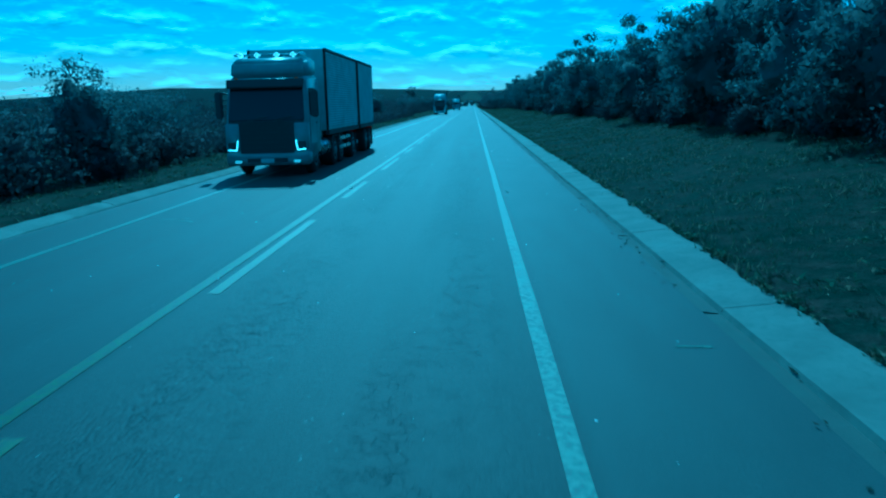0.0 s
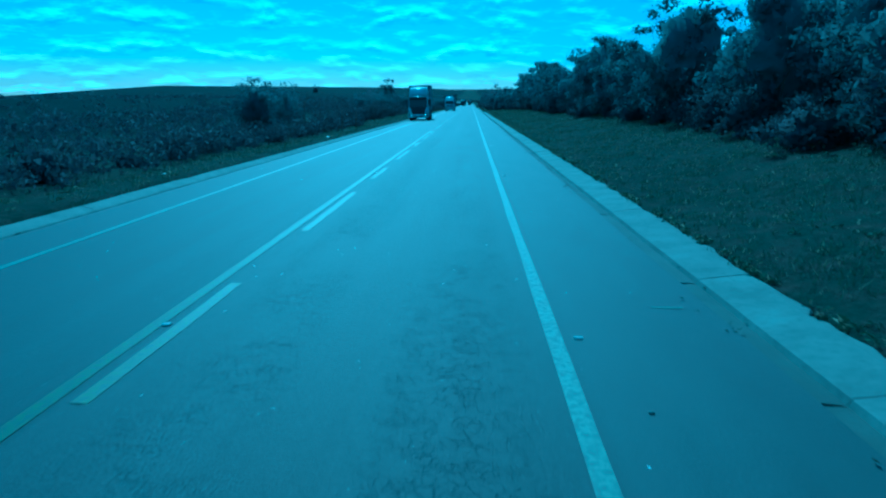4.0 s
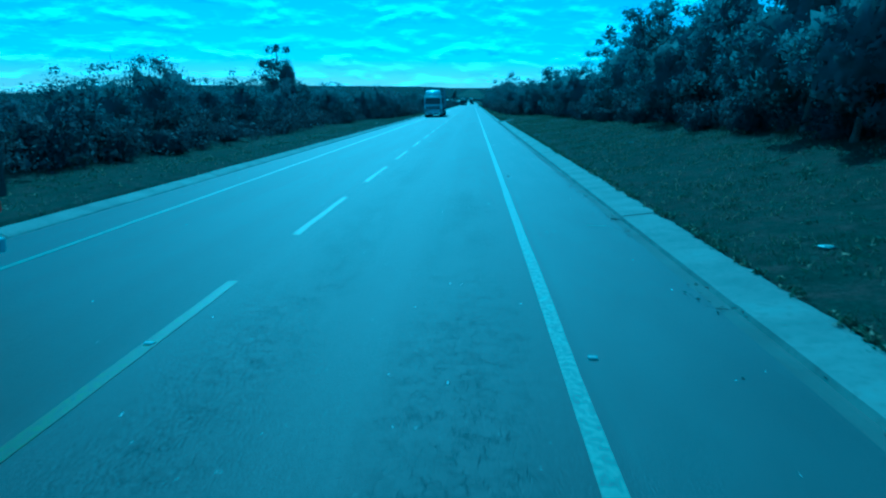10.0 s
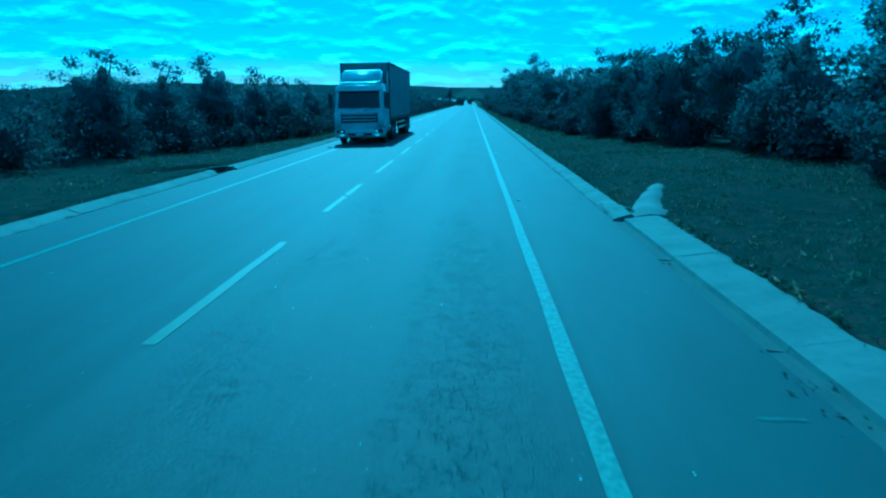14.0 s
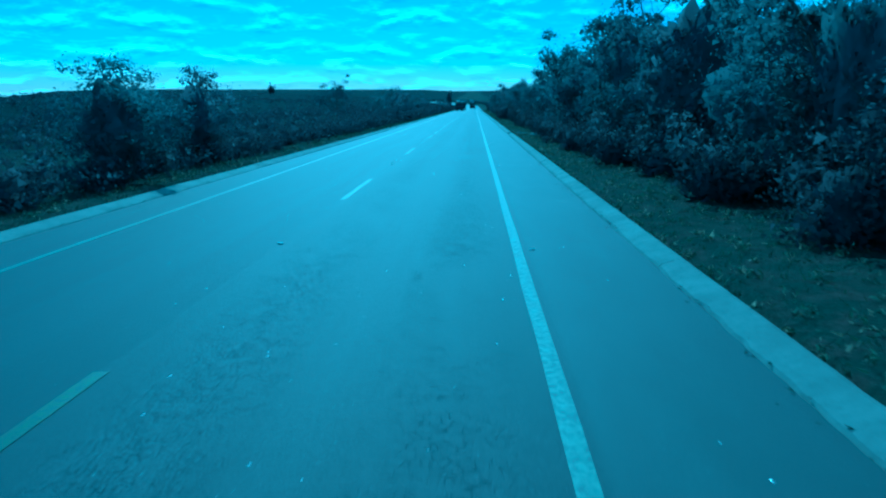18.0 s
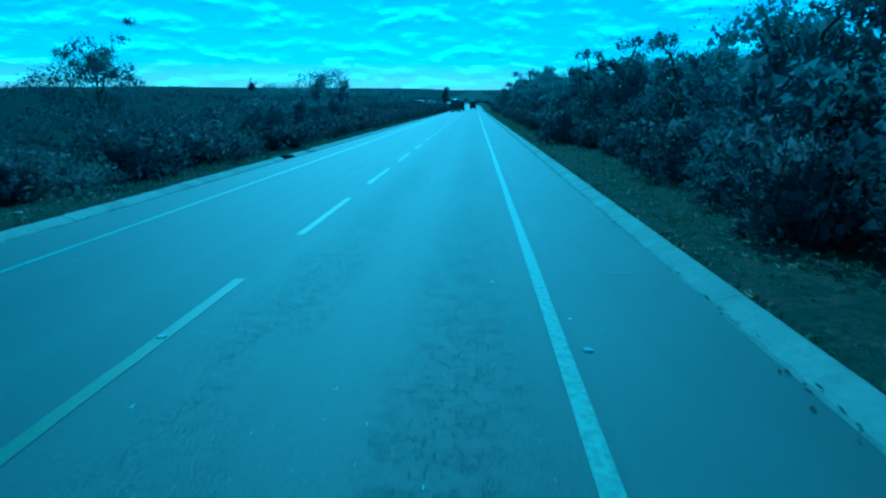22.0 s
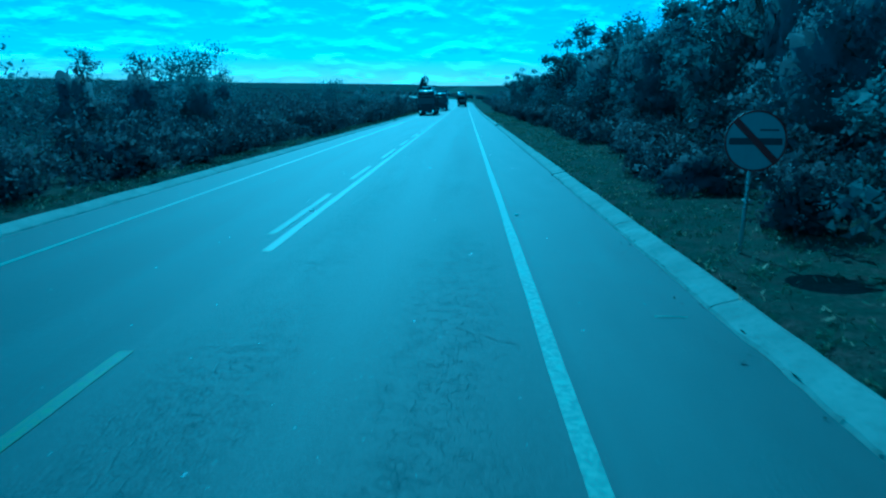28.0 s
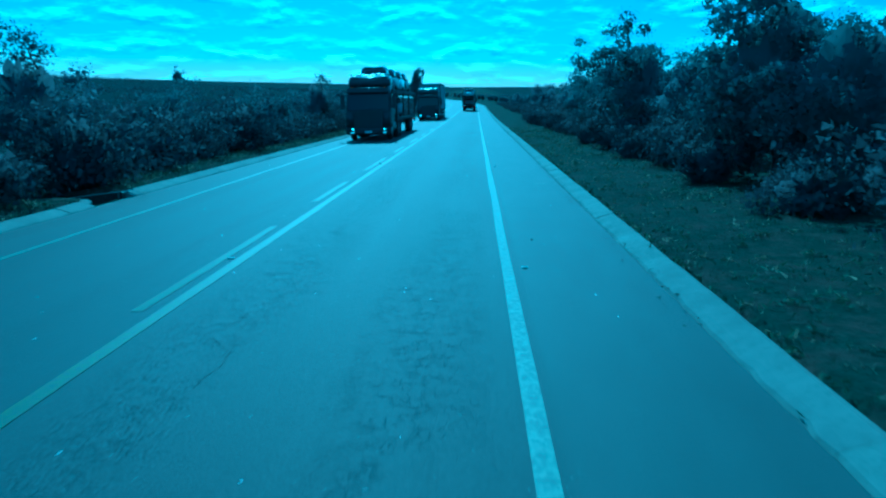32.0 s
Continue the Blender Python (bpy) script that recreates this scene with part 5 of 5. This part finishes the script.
chute = drain(1, 354.25, 1.5, 0.2, 0.5)
# its outfall runs back along the verge and ends in a broken cross lip
for name, path, wides, ups in (("outfall_lip", [(0.9, 355.2), (1.3, 353.6), (1.55, 352.2), (1.72, 350.7)], (0.05, 0.05, 0.05, 0.06), (0.12, 0.14, 0.17, 0.19)),
                               ("cross_lip", [(1.70, 350.62), (2.2, 350.5), (2.75, 350.45)], (0.10, 0.08, 0.06), (0.20, 0.20, 0.17)),
                               ("broken_slab", [(1.62, 350.5), (1.78, 350.05), (2.02, 349.6)], (0.24, 0.20, 0.07), (0.19, 0.18, 0.12))):
    raw_object(name, *lip(1, path, wides, ups, 0.35), CONCRETE, chute, True)
drain(1, 535.6, 2.6, 0.12, 0.3)
for g in DRAINS_L:
    drain(-1, g, 1.8)


def spillway(s):
    """Where the wide kerb ends it veers off as a tapering slab across the verge."""
    ob = thing("spillway", "pale tapering concrete spillway slab veering off the kerb", "drain")
    base = fall(SHOULDER_R)
    verts, faces = [], []
    n = 22
    for i in range(n + 1):
        u = i / n
        y = s + 0.78 + 4.5 * u
        rag = 0.14 * noise.noise((y * 1.3, 2, 0)) + 0.10 * noise.noise((y * 4.5, 5, 0))
        a = SHOULDER_R + 0.36 + 1.42 * u ** 1.15 + 0.03 * noise.noise((y * 2.0, 9, 0))
        b = a + 0.80 - 0.42 * u + rag * smooth(0, 0.15, u)
        mid = a + (b - a) * 0.55
        z = max(base + 0.085 + 0.035 * smooth(0, 0.3, u), land(mid, y) + 0.03 * u)
        for x, h in ((a - 0.03, -0.4), (a, -0.06), (a + 0.10, -0.03 * (1 - u)), (mid, 0.03), (b - 0.05, 0.01), (b, -0.05), (b + 0.05, -0.4)):
            verts.append((x, y, z + h + 0.02 * noise.noise((x * 3, y * 3, 4))))
    for i in range(n):
        for j in range(6):
            faces.append((7 * i + j, 7 * i + 7 + j, 7 * i + 8 + j, 7 * i + 1 + j))
    faces += [tuple(range(7)), tuple(7 * n + j for j in range(7))[::-1]]
    raw_object("slab", verts, faces, CONCRETE, ob, True)
    # the narrow kerb starts with a spread of hand-laid mortar
    v, f = lip(1, [(0.22, s + 0.85), (0.28, s + 1.2), (0.33, s + 1.8), (0.30, s + 2.6)], (0.16, 0.40, 0.52, 0.30), (0.01, 0.06, 0.115, 0.112), 0.3)
    raw_object("mortar_patch", v, f, CONCRETE, ob, True)
    return ob


spillway(239.2)

# ---- old surveyor's paint marks on the shoulder ----
def paint_mark(x, s, wide, turn):
    bm = bmesh.new()
    for i in range(7):
        u = i / 6 - 0.5
        k = 0.022 + 0.012 * noise.noise((u * 9, s, x))
        bm.verts.new((u * wide, -k, 0)), bm.verts.new((u * wide, k, 0))
    bm.verts.ensure_lookup_table()
    for i in range(6):
        bm.faces.new([bm.verts[2 * i + q] for q in (0, 2, 3, 1)])
    ob = part("paint_mark", bm, WHITE_PAINT, road)
    ob.matrix_basis = pose(x, s, fall(x) + 0.006, 0, 0.8, turn)


for x, s, wide, turn in ((4.90, 353.25, 0.34, 12), (5.02, 352.95, 0.44, 0), (5.08, 537.3, 0.30, 0), (-2.5, 13.7, 0.7, 20), (-2.3, 13.4, 0.4, -15), (4.96, 196.08, 0.22, 0), (5.0, 195.88, 0.14, -6), (5.03, 195.79, 0.13, -8), (5.04, 195.46, 0.42, -3)):
    paint_mark(x, s, wide, turn)
# station marks at even steps along the shoulder
for i in range(-17, 12):
    if i:
        paint_mark((5.16, 4.74, 5.0, 5.05)[i % 4], 353.2 + 20.4 * i, 0.34, (0, 4, -3)[i % 3])

# ---- no-overtaking sign ----
def disc(r, y, thick, sides=40, inner=0.0):
    bm = bmesh.new()
    for k in ((0, thick),):
        ring = lambda rad, yy: [bm.verts.new((rad * math.cos(2 * math.pi * i / sides), yy, rad * math.sin(2 * math.pi * i / sides))) for i in range(sides)]
        a, b = ring(r, y), ring(r, y + thick)
        for i in range(sides):
            bm.faces.new((a[i], a[(i + 1) % sides], b[(i + 1) % sides], b[i]))
        if inner:
            c, d = ring(inner, y), ring(inner, y + thick)
            for i in range(sides):
                j = (i + 1) % sides
                bm.faces.new((c[i], a[i], a[j], c[j])[::-1])
                bm.faces.new((d[i], b[i], b[j], d[j]))
                bm.faces.new((c[i], c[j], d[j], d[i])[::-1])
        else:
            bm.faces.new(a)
            bm.faces.new(b[::-1])
    bmesh.ops.recalc_face_normals(bm, faces=bm.faces)
    return bm


SIGN_WHITE = painted("sign_white", (0.33, 0.33, 0.31), 0.4, amount=0.3)
SIGN_RED = painted("sign_red", (0.06, 0.012, 0.012), 0.4, amount=0.3)


def road_sign(x, s):
    ob = thing("road_sign", "round white traffic sign with a diagonal bar on a thin post", "road sign")
    part("post", rod((0.07, 0.05, -0.4), (0.13, 0.03, 1.35), 0.028), BRIGHT, ob, "thin leaning metal post")
    plate = part("plate", disc(0.45, 0.0, 0.012), SIGN_WHITE, ob)
    plate.location = (0.16, 0, 1.58)
    plate.scale = (0.93, 1, 0.93)
    part("ring", disc(0.45, -0.006, 0.006, inner=0.42), SIGN_RED, plate)
    bar = part("diagonal_bar", block(-0.42, 0.42, -0.010, -0.005, -0.05, 0.05, 0.0), SIGN_RED, plate)
    bar.rotation_euler = (0, radians(45), 0)
    part("arrow_bar", block(-0.38, 0.38, -0.007, -0.003, -0.055, 0.045, 0.0), BLACK, plate)
    part("arrow_bar", block(0.05, 0.32, -0.007, -0.003, 0.15, 0.175, 0.0), BLACK, plate)
    ob.matrix_basis = pose(x, s, land(x, s), 0, 0, -4)
    return ob


road_sign(6.68, 478.6)

# ---- road studs on the centre and edge lines ----
STUD = painted("stud_white", (0.5, 0.5, 0.46), 0.3, amount=0.3)


def stud(x, s, proto=[]):
    if not proto:
        ob = thing("road_stud", "small white reflective road stud on the asphalt", "road stud", "road studs along the lines")
        part("body", prism([(-0.04, 0.0), (-0.026, 0.018), (0.026, 0.018), (0.04, 0.0)], -0.042, 0.042, 0.003), STUD, ob)
        part("reflector", block(-0.032, 0.032, -0.040, -0.029, 0.004, 0.013, 0.0), BRIGHT, ob)
        proto.append(ob)
        ob.matrix_basis = pose(x, s, fall(x) + rise(s))
    else:
        copy_thing(proto[0], pose(x, s, fall(x) + rise(s)))


for i in range(0, 44):
    stud(-0.02 if i < 8 else (0.02 if i < 30 else -0.06), 2.4 + 16 * i)
    stud(EDGE + 0.265, 2.4 + 16 * i)

# ---- old fence posts in the scrub ----
POST = bark_material()


def fence_post(x, s, high, lean):
    v, f = [], []
    tube(v, f, [(0, 0, -0.3), (0.02, 0, high * 0.5), (0.01, 0.02, high)], [0.06, 0.055, 0.05], 7)
    f.append(tuple(range(14, 21)))
    ob = raw_object("fence_post", v, f, POST, None, True)
    ob.matrix_basis = pose(x, s, land(x, s), lean, lean * 0.6, 0)
    return tagged(ob, "weathered grey wooden fence post in the scrub", "fence post", "old fence posts")


for x, s, high, lean in ((-6.9, 117.0, 1.6, 1), (-7.0, 454.0, 1.7, 0), (-6.9, 459.5, 1.7, 2), (-7.2, 466.0, 1.5, -2), (-7.2, 126.0, 1.5, 3)):
    fence_post(x, s, high, lean)

# ---- open cracks and litter ----
# flat dark strips: the shade inside open cracks is painted on
CRACK_SHADE = material("crack_shadow", (0.018, 0.018, 0.018), 0.95)


def crack(points, seed, wide=0.02):
    g = random.Random(seed)
    line = []
    for (a, b), (c, d) in zip(points, points[1:]):
        for i in range(6):
            u = i / 6
            line.append((a + (c - a) * u + g.uniform(-0.018, 0.018), b + (d - b) * u + g.uniform(-0.03, 0.03)))
    line.append(points[-1])
    verts, faces = [], []
    for i, (x, y) in enumerate(line):
        w = wide * g.uniform(0.3, 1.0)
        verts += [(x - w, y - w, fall(x) + 0.004), (x + w, y + w, fall(x) + 0.004)]
        if i:
            faces.append((2 * i - 2, 2 * i - 1, 2 * i + 1, 2 * i))
    raw_object("crack", verts, faces, CRACK_SHADE, road)


crack([(2.44, 421.1), (2.48, 421.5), (2.67, 421.65), (2.62, 421.93), (2.81, 421.94), (2.91, 421.87), (3.06, 422.26), (3.20, 422.3), (3.30, 421.95), (3.43, 421.74)], 1, 0.016)
crack([(2.70, 415.7), (2.85, 415.9), (3.02, 415.8)], 2, 0.03)
for i in range(26):
    g = random.Random(100 + i)
    s = 12 + i * 21 + g.uniform(-6, 6)
    x = g.choice((0.9, 2.6, 2.9)) + g.uniform(-0.3, 0.3)
    crack([(x, s), (x + g.uniform(-0.3, 0.3), s + 0.4), (x + g.uniform(-0.4, 0.4), s + 0.9), (x + g.uniform(-0.5, 0.5), s + 1.3)], i, 0.004)


def litter(x, s, size, mat, name, label, seed):
    g = random.Random(seed)
    bm = bmesh.new()
    bmesh.ops.create_icosphere(bm, subdivisions=2, radius=size)
    for v in bm.verts:
        v.co *= 1 + 0.35 * noise.noise(v.co * 9 + Vector((seed, 0, 0)))
        v.co.z *= 0.55 if name == "stone" else 0.2
    ob = mesh_object(name, bm, mat, None, True)
    z = fall(x) if -SHOULDER_L < x < SHOULDER_R else land(x, s)
    ob.matrix_basis = pose(x, s, z + size * (0.35 if name == "stone" else 0.15), 0, 0, g.uniform(0, 360))
    tagged(ob, label, "litter" if "litter" in name else "stone", "stones and litter by the road")


for i in range(46):
    g = random.Random(500 + i)
    s = 6 + i * 12.3 + g.uniform(-4, 4)
    if i % 3:
        x = g.choice((SHOULDER_R - 0.15, SHOULDER_R - 0.5, 4.2, EDGE + 0.5, 1.8, -1.2)) + g.uniform(-0.1, 0.1)
        litter(x, s, g.uniform(0.012, 0.028), CONCRETE, "stone", "small pale stone lying on the asphalt", i)
    else:
        x = g.uniform(6.8, 9.5) if i % 2 else -g.uniform(5.9, 6.8)
        litter(x, s, g.uniform(0.05, 0.11), STUD, "litter_scrap", "scrap of pale litter lying on the verge", i)

for x, s, size in ((5.77, 198.9, 0.07), (7.63, 166.4, 0.12), (6.35, 284.7, 0.12), (2.11, 421.9, 0.045), (1.72, 318.6, 0.04), (2.35, 144.9, 0.04), (1.75, 492.2, 0.04), (7.4, 50.8, 0.10), (-5.9, 106.0, 0.16), (8.4, 393.0, 0.10)):
    litter(x, s, size, STUD, "litter_scrap", "scrap of pale litter lying by the road", int(s))


# near-white colour stands for sun glints on the road
GLINTS = painted("pale_glints", (0.80, 0.80, 0.78), 0.3, amount=0.1)


def road_glints():
    """Near-white flakes over the asphalt, painted as the glints of stone and glass."""
    g = np.random.default_rng(41)
    verts, faces = [], []
    for i in range(2400):
        x, s, r = g.uniform(-4.5, 5.3), g.uniform(0, 620), g.uniform(0.005, 0.015)
        k, a = len(verts), g.uniform(0, 6.28)
        for j in range(4):
            verts.append((x + r * math.cos(a + 1.57 * j), s + 1.3 * r * math.sin(a + 1.57 * j), fall(x) + 0.001))
        verts.append((x + 0.3 * r, s, fall(x) + r * 0.5))
        faces += [(k + j, k + (j + 1) % 4, k + 4) for j in range(4)]
    tagged(raw_object("road_glints", verts, faces, GLINTS), "near-white flakes standing for sun glints strewn over asphalt", "grit", kind="stuff")


road_glints()
